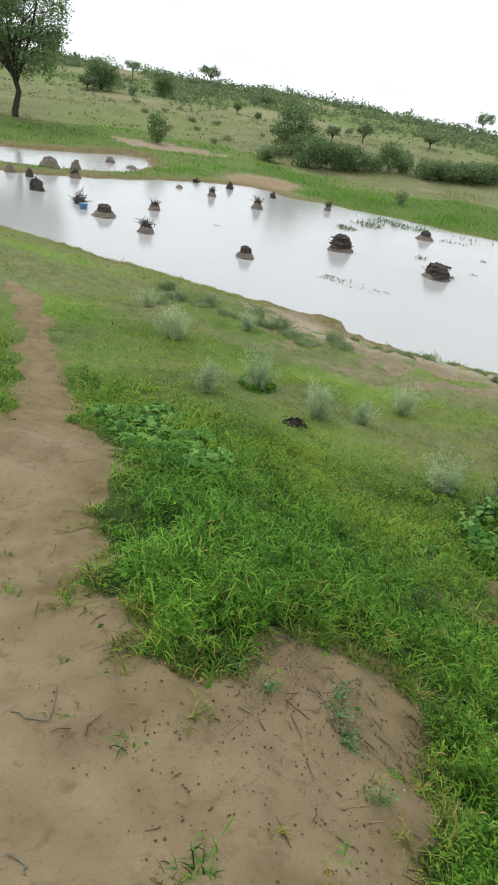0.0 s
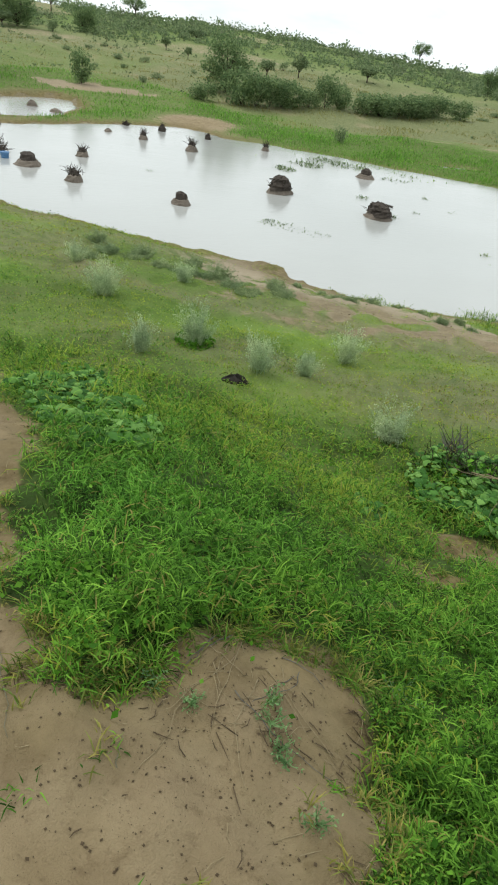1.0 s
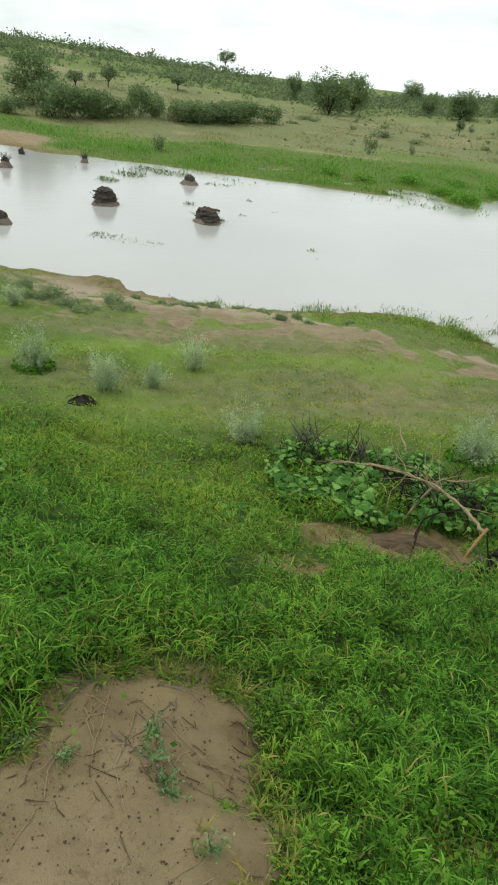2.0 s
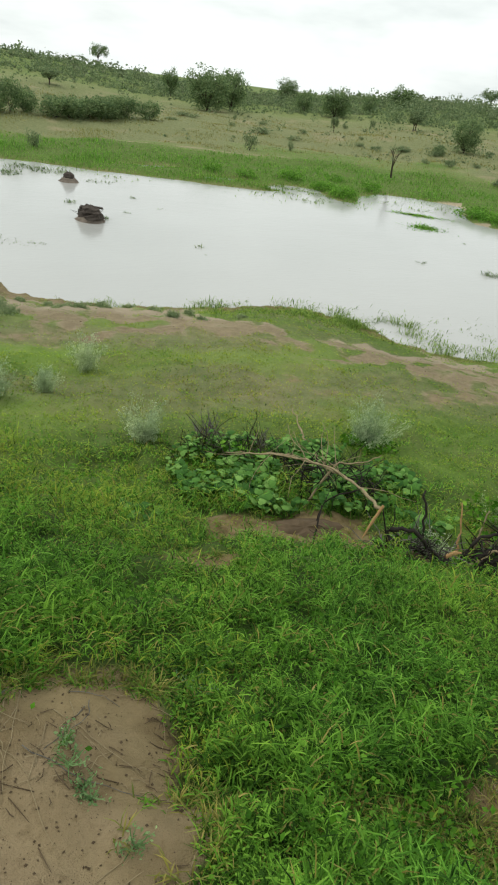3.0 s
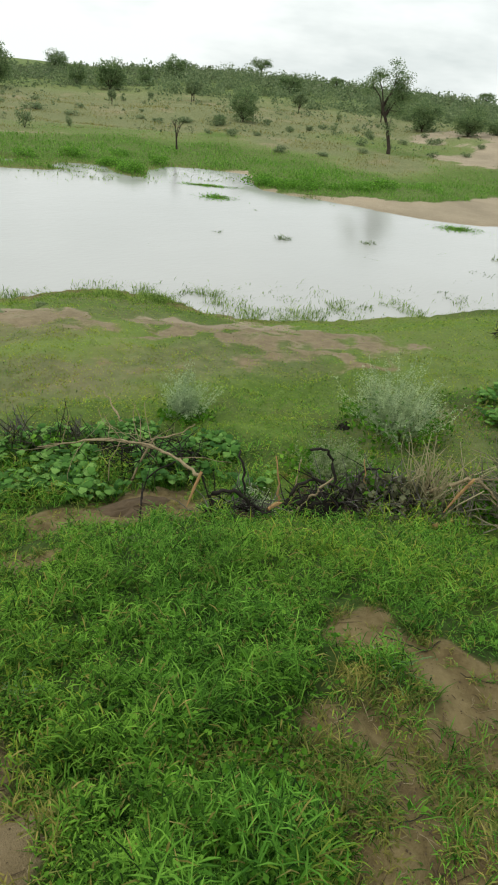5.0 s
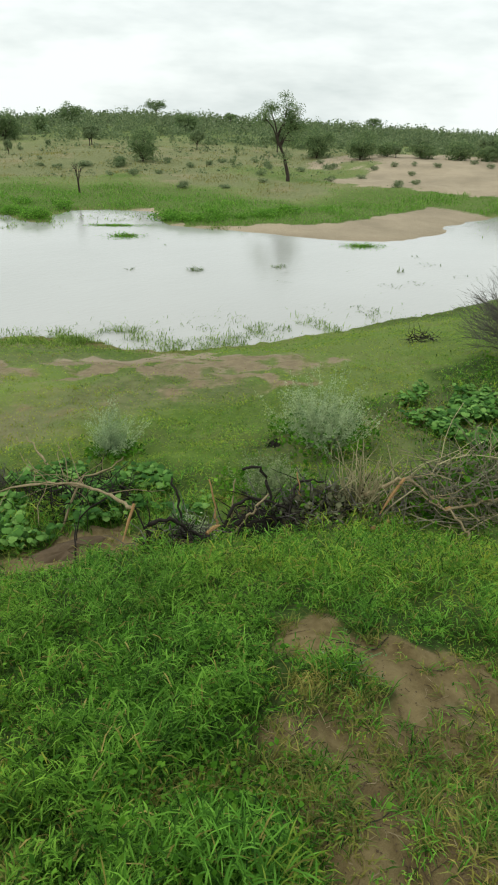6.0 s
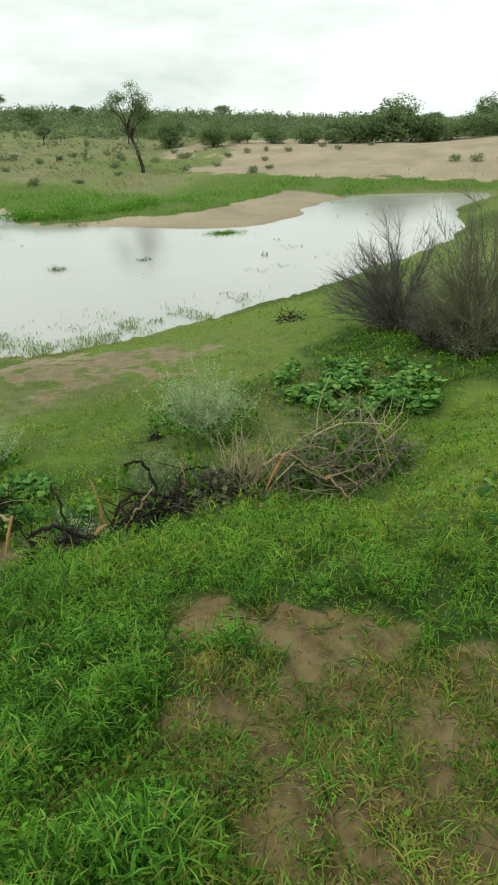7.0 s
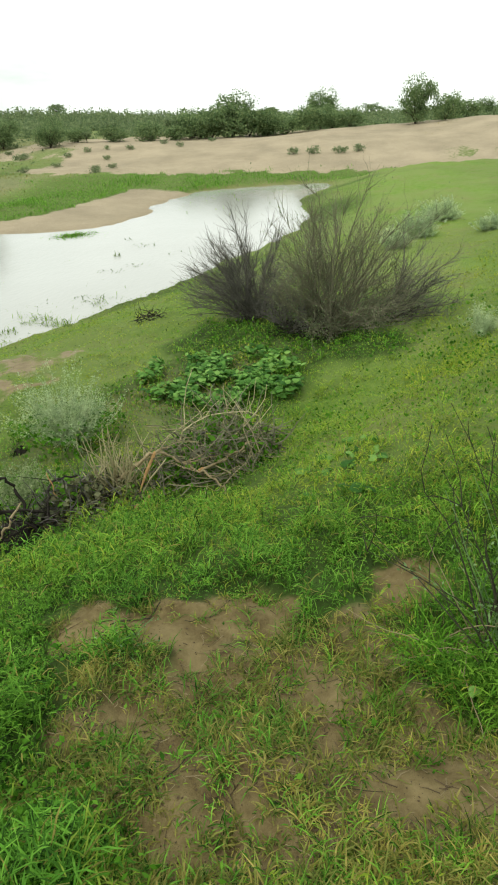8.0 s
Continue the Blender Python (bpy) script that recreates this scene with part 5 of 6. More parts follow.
# ---- clay mounds, brushwood and logs standing in the pond ----
def lump(soup, w, d, h, rng, rings=6, seg=14, rough=0.12, top=0.25, base_z=0.0, at=(0, 0)):
    """A heap: a lumpy blunt cone."""
    v = []
    ph = rng.uniform(0, 6.28, 6)
    for i in range(rings + 1):
        k = i / rings
        rad = (1 - (1 - top) * k ** 1.15) if i < rings else top * 0.45
        for j in range(seg):
            a = 6.283 * j / seg
            q = rad * (1 + rough * (math.sin(2 * a + ph[0]) + 0.7 * math.sin(3 * a + ph[1] + 2 * k) + 0.5 * math.sin(5 * a + ph[2] - 3 * k)) * 0.6 + rough * 0.5 * rng.normal())
            v.append((at[0] + q * w / 2 * math.cos(a), at[1] + q * d / 2 * math.sin(a), base_z + h * k * (1 + 0.08 * rng.normal() * (0 < i))))
    v.append((at[0], at[1], base_z + h * 1.03))
    t = []
    for i in range(rings):
        for j in range(seg):
            a, b = i * seg + j, i * seg + (j + 1) % seg
            t += [(a, b, b + seg), (a, b + seg, a + seg)]
    t += [(rings * seg + j, rings * seg + (j + 1) % seg, len(v) - 1) for j in range(seg)]
    soup.put(v, t)


MOUND_LABEL = {"dark": "dark wet clod of earth and brushwood in the pond", "clay": "bare grey-brown clay mound rising from the water", "twigs": "clay mound with bristling dark twigs in the pond",
               "brush": "low dark heap of brushwood lying in the pond", "block": "clay mound with a dark block of earth on top", "logs": "stack of dark logs on a clay mound in the pond"}


def mound(x, y, w, h, kind, seed):
    rng = np.random.RandomState(seed)
    ob = thing("pond_mound", x, y, MOUND_LABEL[kind], "mound", "mounds in the pond", z=max(WATER_Z, float(height(x, y))), turn=rng.uniform(0, 360))
    s = Soup()
    if kind == "dark":
        lump(s, w, w * 0.8, h + 0.25, rng, 6, 14, 0.16, 0.55, -0.25)
        part("earth_clod", s.mesh("earth_clod", M_CLOD), ob)
        part("brushwood", twig_heap(rng, 26, w * 0.8, w * 0.6, h * 0.9, w * 0.5, 0.012, h * 0.35).mesh("brushwood", M_CLOD), ob)
        return
    if kind == "brush":
        lump(s, w, w * 0.5, h * 0.4 + 0.25, rng, 5, 14, 0.2, 0.6, -0.25)
        part("earth_clod", s.mesh("earth_clod", M_CLOD), ob)
        part("brushwood", twig_heap(rng, 70, w, w * 0.5, h * 0.8, w * 0.45, 0.012, h * 0.12, 0.35).mesh("brushwood", M_CLOD), ob)
        return
    base = h * (0.8 if kind == "clay" else 0.42)
    lump(s, w * 1.15, w * 0.95, base + 0.08, rng, 6, 16, 0.08, 0.36 if kind == "clay" else 0.5, -0.08)
    part("clay_base", s.mesh("clay_base", M_MOUND), ob)
    if kind == "block":
        t = Soup()
        lump(t, w * 0.6, w * 0.5, h * 0.5, rng, 4, 9, 0.10, 0.8, h * 0.32)
        part("earth_block", t.mesh("earth_block", M_CLOD), ob, "dark brown block of earth")
    elif kind == "twigs":
        t = Soup()
        for _ in range(46):
            a, out = rng.uniform(0, 6.283), rng.uniform(0.1, 1.0)
            p = wander(rng, (rng.normal() * w * 0.10, rng.normal() * w * 0.10, base * 0.85), (math.cos(a) * out, math.sin(a) * out, 0.9), h * rng.uniform(0.35, 0.75), 4, 0.3)
            tube(t, p, np.linspace(0.009, 0.004, len(p)), 4, False)
        part("twig_crown", t.mesh("twig_crown", M_CLOD), ob, "bristling dark twigs")
        t = Soup()
        lump(t, w * 0.55, w * 0.5, h * 0.3, rng, 4, 10, 0.2, 0.6, base * 0.8)
        part("earth_clod", t.mesh("earth_clod", M_CLOD), ob)
    elif kind == "logs":
        t = Soup()
        lump(t, w * 0.88, w * 0.7, h * 0.72, rng, 6, 14, 0.22, 0.55, base * 0.55)
        part("earth_clod", t.mesh("earth_clod", M_CLOD), ob)
        for i in range(8):
            layer = i // 4
            t = Soup()
            L, r = w * rng.uniform(0.35, 0.7), rng.uniform(0.02, 0.035)
            a = rng.normal() * 0.6
            c = np.array([rng.normal() * 0.05 * w, (i % 4 - 1.5) * 0.13 * (1 - 0.25 * layer), base * 0.8 + 0.10 + layer * 0.09])
            dvec = np.array([math.cos(a), math.sin(a), rng.normal() * 0.06]) * L / 2
            tube(t, [c - dvec, c + rng.normal(size=3) * 0.015, c + dvec], [r, r * 0.95, r * 0.8], 7)
            part("log", t.mesh("log", M_CLOD), ob)
        part("brushwood", twig_heap(rng, 40, w * 0.9, w * 0.6, h * 0.55, w * 0.35, 0.009, base * 0.7, 0.15).mesh("brushwood", M_CLOD), ob)


for i, (x, y, w, h, kind) in enumerate([(-8.96, 22.9, 0.62, 0.36, "dark"), (-10.27, 25.67, 0.42, 0.27, "dark"), (-10.4, 28.3, 0.95, 0.5, "clay"), (-9.7, 29.6, 0.6, 0.45, "clay"), (-8.97, 27.2, 0.55, 0.45, "twigs"),
                                        (-11.2, 26.1, 0.5, 0.32, "clay"), (-7.08, 21.7, 0.8, 0.32, "brush"), (-5.83, 20.2, 0.95, 0.42, "block"), (-4.19, 18.7, 0.6, 0.46, "twigs"), (-4.75, 22.6, 0.5, 0.4, "twigs"),
                                        (-3.41, 27.9, 0.45, 0.45, "twigs"), (-2.96, 31.0, 0.42, 0.25, "dark"), (-1.41, 26.4, 0.55, 0.55, "twigs"), (-0.92, 30.2, 0.36, 0.2, "dark"), (-1.18, 17.4, 0.58, 0.38, "block"),
                                        (1.6, 20.45, 0.9, 0.5, "logs"), (5.09, 25.1, 0.8, 0.4, "block"), (4.28, 18.55, 0.95, 0.42, "logs"), (1.52, 28.9, 0.34, 0.4, "twigs"), (-9.4, 34.2, 0.55, 0.3, "clay"),
                                        (-4.96, 28.9, 0.46, 0.13, "clay"), (-4.6, 31.5, 0.4, 0.18, "brush"), (-8.0, 33.0, 0.7, 0.18, "clay")]):
    mound(x, y, w, h, kind, 300 + i)


def blue_tub(x, y):
    ob = thing("plastic_tub", x, y, "blue plastic tub half sunk in the pond", "tub", z=WATER_Z)
    s = Soup()
    tube(s, [(0, 0, -0.12), (0, 0, 0.16)], [0.10, 0.13], 16, False)
    tube(s, [(0, 0, 0.16), (0, 0, -0.1)], [0.122, 0.095], 16, True)
    part("tub_wall", s.mesh("tub_wall", M_BLUE, True), ob)
    s = Soup()
    a = np.linspace(0, 6.283, 25)
    tube(s, np.stack([0.13 * np.cos(a), 0.13 * np.sin(a), np.full(25, 0.16)], 1), 0.010, 5, False)
    part("rim", s.mesh("rim", M_BLUE, True), ob)


blue_tub(-6.67, 20.8)


# ---- tufts and weeds in the water ----
def water_tuft(x, y, w, h, n, seed, label="small green grass tuft standing in the pond"):
    rng = np.random.RandomState(seed)
    ob = thing("water_tuft", x, y, label, "water plant", "plants in the pond", z=WATER_Z)
    s = Soup()
    q, a = np.sqrt(rng.rand(n)) * w / 2, rng.uniform(0, 6.283, n)
    far = max(1.0, math.hypot(x, y) / 12)
    blades(s, np.stack([q * np.cos(a), q * np.sin(a), np.full(n, -0.04)], 1), rng.uniform(0.5, 1.1, n) * h, rng.uniform(0.011, 0.020, n) * far, rng.uniform(0, 6.283, n), rng.uniform(0.1, 1.2, n), rng, 0.8)
    tagged(part("blade_tuft", s.mesh("blade_tuft", M_SCRUB), ob), kind="stuff")


for i, (x, y, w, h, n) in enumerate([(13.77, 12.64, 0.42, 0.26, 60), (15.98, 11.25, 0.5, 0.18, 50), (1.35, 16.4, 0.9, 0.10, 60), (2.18, 15.9, 0.8, 0.08, 45), (4.29, 21.2, 0.4, 0.2, 30), (6.6, 22.2, 0.3, 0.14, 18), (5.7, 19.7, 0.2, 0.14, 16),
                                     (6.37, 15.6, 0.22, 0.16, 16), (6.28, 14.8, 0.15, 0.1, 10), (6.65, 22.4, 0.3, 0.14, 14), (7.04, 20.45, 0.25, 0.12, 12), (12.45, 14.0, 0.28, 0.14, 22), (9.15, 17.06, 0.3, 0.08, 14), (9.8, 13.5, 0.35, 0.06, 14),
                                     (18.2, 8.33, 0.25, 0.22, 18), (17.1, 7.2, 0.7, 0.12, 36), (16.1, 16.2, 0.15, 0.12, 8), (16.5, 13.1, 0.4, 0.05, 14), (-2.41, 21.44, 0.25, 0.16, 16), (21.0, 9.2, 0.6, 0.1, 24)]):
    water_tuft(x, y, w, h, n, 400 + i)
for i, (x, y, w, h, n) in enumerate([(1.2, 16.5, 0.7, 0.13, 60), (1.75, 16.1, 0.7, 0.10, 40), (2.35, 15.85, 0.6, 0.09, 40), (2.1, 24.9, 0.9, 0.22, 60), (3.0, 26.5, 1.4, 0.22, 80), (4.0, 28.0, 1.6, 0.2, 80), (4.9, 27.4, 1.5, 0.2, 70), (6.3, 25.4, 1.2, 0.14, 40),
                                     (9.62, 13.28, 0.5, 0.06, 18), (14.36, 9.98, 0.5, 0.08, 24), (16.2, 7.67, 0.8, 0.10, 40), (12.5, 10.56, 0.5, 0.06, 18), (13.4, 6.9, 0.8, 0.12, 46), (12.7, 7.8, 0.9, 0.08, 36), (17.2, 9.5, 0.5, 0.07, 18), (20.0, 8.2, 0.8, 0.10, 30),
                                     (15.7, 13.7, 0.4, 0.05, 12), (14.9, 7.6, 0.9, 0.07, 30), (18.9, 6.6, 0.8, 0.09, 30), (4.68, 18.81, 0.35, 0.2, 22)]):
    water_tuft(x, y, w, h, 2 * n, 430 + i, "thin strip of water weed floating on the pond")


def islet(x, y, w, d, turn, seed):
    rng = np.random.RandomState(seed)
    ob = thing("grass_islet", x, y, "flat grassy islet just above the water", "islet", "plants in the pond", z=WATER_Z, turn=turn)
    s = Soup()
    lump(s, w * 0.7, d * 0.55, 0.256, rng, 4, 18, 0.22, 0.8, -0.25)
    part("mud_bank", s.mesh("mud_bank", M_SOIL, True), ob)
    n = 1300
    q, a = np.abs(rng.normal(size=n)) * 0.24, rng.uniform(0, 6.283, n)
    s = Soup()
    blades(s, np.stack([q * np.cos(a) * w, q * np.sin(a) * d, np.full(n, 0.0)], 1), rng.uniform(0.03, 0.07, n), rng.uniform(0.02, 0.035, n), rng.uniform(0, 6.283, n), rng.uniform(0.5, 1.4, n), rng, 0.6)
    part("grass_cover", s.mesh("grass_cover", M_REED), ob)


islet(16.4, 18.6, 1.4, 1.6, -48, 1)
islet(21.5, 11.5, 2.0, 1.5, -20, 2)
islet(17.9, 20.9, 2.6, 0.9, -40, 3)


# ---- dead branches, stump and brush on the edge of the knoll ----
def branch(name, path, r0, r1, mat, label, category="branch", twigs=0, twig_len=0.2, fresh=None, seed=1, group="dead branches", foot=None):
    """A fallen bough, its ends smooth between the given points; fresh: a split end of pale wood."""
    rng = np.random.RandomState(seed)
    pts = np.array(path, float)
    k = np.linspace(0, len(pts) - 1, 4 * len(pts))
    fine = np.stack([np.interp(k, np.arange(len(pts)), pts[:, i]) for i in range(3)], 1)
    for _ in range(2):
        fine[1:-1] = 0.25 * fine[:-2] + 0.5 * fine[1:-1] + 0.25 * fine[2:]
    fine[1:-1] += rng.normal(size=(len(fine) - 2, 3)) * r0 * 0.6
    o = fine[0].copy()
    ob = new(name)
    ob.matrix_basis = pose(*o)
    tagged(ob, label, category, group)
    s = Soup()
    tube(s, fine - o, np.linspace(r0, r1, len(fine)) * (1 + 0.12 * rng.normal(size=len(fine))), 7)
    bough = part("bough", s.mesh("bough", mat, True), ob)
    for i in range(twigs):
        t = Soup()
        j = rng.randint(len(fine) // 4, len(fine) - 1)
        p = wander(rng, fine[j] - o, rng.normal(size=3) * [1, 1, 0.5] + [0, 0, 0.25] + (fine[j] - fine[j - 1]) * 8, twig_len * rng.uniform(0.5, 1.2), 4, 0.2)
        tube(t, p, np.linspace(r1 * 0.7, 0.0015, len(p)), 4)
        part("twig", t.mesh("twig", mat, True), bough)
    if fresh:
        t = Soup()
        q = np.array(fresh, float) - o
        tube(t, np.concatenate([q[:1], 0.5 * (q[:1] + q[-1:]) + 0.006, q[-1:]]), [r0 * 0.8, r0 * 0.9, r0 * 0.3], 6)
        part("split_wood", t.mesh("split_wood", M_FRESH), bough, "fresh orange split wood")
    if foot:
        t = Soup()
        tube(t, [np.array(foot[0]) - o, np.array(foot[1]) - o], [r0 * 0.35, r0 * 0.45], 6)
        part("stub", t.mesh("stub", M_CHARRED, True), ob, "dark forked foot of the bough")
    return ob


branch("fallen_bough", [(1.92, 2.22, -0.29), (1.93, 2.43, -0.30), (1.94, 2.74, -0.33), (1.83, 3.1, -0.46), (1.61, 3.5, -0.63)], 0.0105, 0.004, M_BLEACHED, "arched bleached bough with a fresh split, lying over creeper leaves",
       twigs=16, twig_len=0.3, fresh=[(1.93, 2.22, -0.27), (1.81, 2.19, -0.44)], seed=2, foot=((1.93, 2.23, -0.27), (2.02, 2.15, -0.64)))
branch("fallen_bough", [(1.94, 2.58, -0.32), (1.96, 2.9, -0.42), (1.96, 3.37, -0.61), (1.71, 3.62, -0.72)], 0.0075, 0.003, M_BLEACHED, "thin bleached bough beside the arched one", twigs=6, twig_len=0.25, seed=3)
branch("dry_stick", [(2.44, 3.54, -0.89), (2.53, 3.96, -0.86), (2.62, 4.30, -0.80)], 0.010, 0.004, M_BLEACHED, "long pale stick leaning out of the turf", "stick", twigs=3, twig_len=0.25, seed=4)
branch("dry_stick", [(1.95, 2.95, -0.80), (2.1, 2.92, -0.45), (2.25, 2.81, -0.41), (2.32, 2.75, -0.33)], 0.008, 0.003, M_BLEACHED, "short crooked pale twig on the bough", "stick", twigs=2, seed=5)
branch("dark_root", [(1.96, 2.2, -0.60), (2.0, 2.19, -0.42), (2.11, 2.14, -0.42), (2.21, 2.04, -0.52), (2.35, 2.02, -0.62)], 0.015, 0.008, M_CHARRED, "crooked black root beside the split bough", "root", twigs=5, seed=6, fresh=[(2.30, 2.03, -0.57), (2.42, 2.03, -0.57)])
branch("dark_stick", [(2.28, 2.2, -0.72), (2.31, 2.25, -0.5), (2.33, 2.33, -0.32)], 0.010, 0.006, M_CHARRED, "short upright dark stick in the grass", "stick", seed=7)
branch("dark_stick", [(1.98, 2.51, -0.37), (1.91, 2.69, -0.54), (1.88, 2.71, -0.74)], 0.005, 0.004, M_CHARRED, "dark broken limb under the bleached bough", "stick", twigs=2, seed=8)
branch("dark_stick", [(1.60, 2.33, -0.62), (1.68, 2.42, -0.50), (1.74, 2.5, -0.42)], 0.007, 0.003, M_CHARRED, "thin dark forked twig on the soil heap", "stick", twigs=2, twig_len=0.08, seed=9)
branch("hooked_branch", [(2.82, 2.0, -0.82), (2.9, 2.0, -0.63), (2.91, 2.06, -0.47), (2.87, 2.1, -0.37), (2.80, 2.17, -0.40)], 0.011, 0.009, M_CHARRED, "hook-shaped blackened branch rising from the stump", seed=10)
branch("arched_root", [(2.57, 2.12, -0.80), (2.62, 2.13, -0.60), (2.81, 2.08, -0.57), (2.95, 1.92, -0.64), (3.02, 1.86, -0.8)], 0.012, 0.008, M_CHARRED, "arched black root over a dark hollow", "root", twigs=4, seed=11)
branch("pale_stick", [(2.50, 2.07, -0.74), (2.66, 2.04, -0.68), (2.74, 2.02, -0.60), (2.83, 1.98, -0.52)], 0.011, 0.006, M_BLEACHED, "pale forked stick leaning on black roots", "stick", twigs=1, twig_len=0.1, seed=12)
branch("pale_stick", [(2.62, 2.1, -0.80), (2.69, 2.16, -0.59), (2.74, 2.18, -0.45)], 0.008, 0.004, M_BLEACHED, "thin pale stick standing by the stump", "stick", seed=13)
branch("split_stake", [(2.53, 2.14, -0.80), (2.55, 2.17, -0.62), (2.59, 2.27, -0.42)], 0.012, 0.004, M_FRESH, "splintered orange stake of split wood", "stake", seed=14)
branch("bent_branch", [(2.94, 1.86, -0.82), (2.95, 1.89, -0.68), (3.04, 1.93, -0.57), (3.14, 1.95, -0.54), (3.28, 1.84, -0.57)], 0.010, 0.006, M_CHARRED, "bent black branch over the brush", twigs=4, seed=15)
branch("split_stake", [(3.10, 1.84, -0.8), (3.09, 1.88, -0.65), (3.13, 1.97, -0.48)], 0.010, 0.004, M_FRESH, "thin orange splinter of wood in the brush", "stake", seed=16)
branch("peeled_bough", [(3.34, 1.60, -0.74), (3.36, 1.58, -0.61), (3.45, 1.48, -0.53), (3.58, 1.41, -0.50), (3.63, 1.28, -0.57), (3.59, 1.09, -0.63), (3.57, 0.97, -0.69), (3.5, 0.86, -0.73)], 0.014, 0.006, M_BLEACHED,
       "broken peeled bough bent to the ground", twigs=18, twig_len=0.3, fresh=[(3.57, 1.40, -0.50), (3.34, 1.44, -0.69)], seed=17)
branch("side_bough", [(3.59, 1.09, -0.63), (3.76, 0.96, -0.61), (3.97, 0.82, -0.56)], 0.012, 0.005, M_BLEACHED, "pale side bough with a cut yellow end", twigs=2, seed=18, fresh=[(3.58, 1.10, -0.62), (3.64, 1.06, -0.63)])
branch("curved_bough", [(3.60, 1.42, -0.78), (3.84, 1.44, -0.63), (4.1, 1.29, -0.60), (4.35, 1.0, -0.66), (4.5, 0.75, -0.78)], 0.012, 0.005, M_TWIG, "long curved grey bough over the brush heap", twigs=12, twig_len=0.35, seed=19)
branch("low_stake", [(3.22, 1.42, -0.74), (3.33, 1.36, -0.70)], 0.018, 0.012, M_FRESH, "short thick piece of orange split wood in grass", "stake", seed=20)


def heap(name, x, y, w, d, h, turn, n, length, r0, mat, label, seed, lump_mat=None, upright=0.2, leaves=0, leaf_mat=M_HERB):
    rng = np.random.RandomState(seed)
    ob = thing(name, x, y, label, "brush heap" if n else "heap", "dead brush", turn=turn, sink=0.02)
    if lump_mat:
        s = Soup()
        lump(s, w * 0.9, d * 0.85, h * 0.75, rng, 5, 16, 0.15, 0.5, -0.03)
        part("earth_core", s.mesh("earth_core", lump_mat), ob)
    if n:
        tagged(part("brushwood", twig_heap(rng, n, w, d, h, length, r0, 0.02, upright).mesh("brushwood", mat), ob), kind="stuff")
    if leaves:
        s = Soup()
        a, q = rng.uniform(0, 6.283, leaves), np.sqrt(rng.rand(leaves))
        c = np.stack([q * w * 0.5 * np.cos(a), q * d * 0.5 * np.sin(a), 0.02 + h * (1 - q * q) * rng.uniform(0.2, 1.15, leaves)], 1)
        leaf_cards(s, c, rng.uniform(0.02, 0.045, leaves), rng, 1.4, 1.0)
        part("foliage", s.mesh("foliage", leaf_mat), ob, "green leaves growing through dead twigs" if leaf_mat is M_HERB else "wilted grey-green leaves")
    return ob


heap("brush_heap", 4.0, 1.08, 1.2, 0.75, 0.42, -35, 340, 0.42, 0.0056, M_TWIG_OLIVE, "tangled heap of dry grey twigs and green leaves", 31, upright=0.4, leaves=900)
heap("brush_heap", 3.95, 1.12, 1.1, 0.7, 0.44, -35, 90, 0.5, 0.0055, M_STALK, "loose pale dry twigs lying over the grey heap", 48, upright=0.4)
heap("brush_heap", 2.3, 3.1, 0.9, 0.5, 0.22, -40, 130, 0.35, 0.005, M_CHARRED, "tangle of dark dead twigs over the creeper", 46, upright=0.35)
heap("brush_heap", 1.75, 3.75, 0.9, 0.35, 0.20, -30, 110, 0.34, 0.004, M_DARKSTEM, "low dark leafless twigs behind the creeper", 47, upright=0.5, leaves=300)
heap("brush_heap", 3.15, 1.9, 0.9, 0.36, 0.18, -30, 130, 0.30, 0.005, M_TWIG, "loose grey sticks over blackened brushwood", 42, leaves=260)
heap("leaf_heap", 3.22, 1.76, 0.9, 0.42, 0.21, -38, 60, 0.25, 0.005, M_TWIG, "wilted grey-green leaves heaped among dead sticks", 44, leaves=900, leaf_mat=M_WILT)
heap("leaf_heap", 3.75, 1.45, 0.7, 0.4, 0.14, -38, 40, 0.25, 0.005, M_TWIG, "wilted leaves and fresh shoots under the peeled bough", 45, leaves=500, leaf_mat=M_HERB)
heap("brush_heap", 2.2, 2.2, 0.6, 0.3, 0.16, -30, 70, 0.24, 0.004, M_TWIG, "loose grey twigs beside the split bough", 43, leaves=120)
heap("brush_heap", 3.1, 1.82, 0.75, 0.28, 0.12, -30, 100, 0.26, 0.006, M_CHARRED, "heap of blackened brushwood and roots", 32, M_SOIL)
heap("black_stump", 2.74, 2.03, 0.42, 0.30, 0.20, -30, 60, 0.2, 0.007, M_CHARRED, "burnt black stump half buried in the slope", 33, M_CHARRED)
heap("brush_heap", 2.15, 2.12, 0.40, 0.20, 0.12, -40, 60, 0.2, 0.005, M_CHARRED, "small dark tangle of roots beside the soil", 34, M_SOIL)
heap("brush_heap", 3.42, 1.7, 0.34, 0.26, 0.10, 0, 60, 0.25, 0.004, M_TWIG, "small heap of grey twigs", 35)
heap("soil_heap", 1.76, 2.64, 0.92, 0.40, 0.13, -17, 0, 0, 0, M_SOIL, "low heap of damp reddish brown soil", 36, M_SOIL)
heap("soil_heap", 2.95, 2.3, 0.36, 0.22, 0.12, -30, 0, 0, 0, M_SOIL, "small heap of brown soil behind the stump", 37, M_SOIL)
heap("dark_clod", 1.28, 3.2, 0.16, 0.12, 0.10, 0, 14, 0.08, 0.003, M_CHARRED, "dark clod of burnt dung at the creeper's edge", 38, M_CHARRED)
heap("dark_clod", 0.06, 4.93, 0.36, 0.24, 0.17, 10, 10, 0.08, 0.003, M_CHARRED, "dark clod lying in short turf", 39, M_CHARRED)
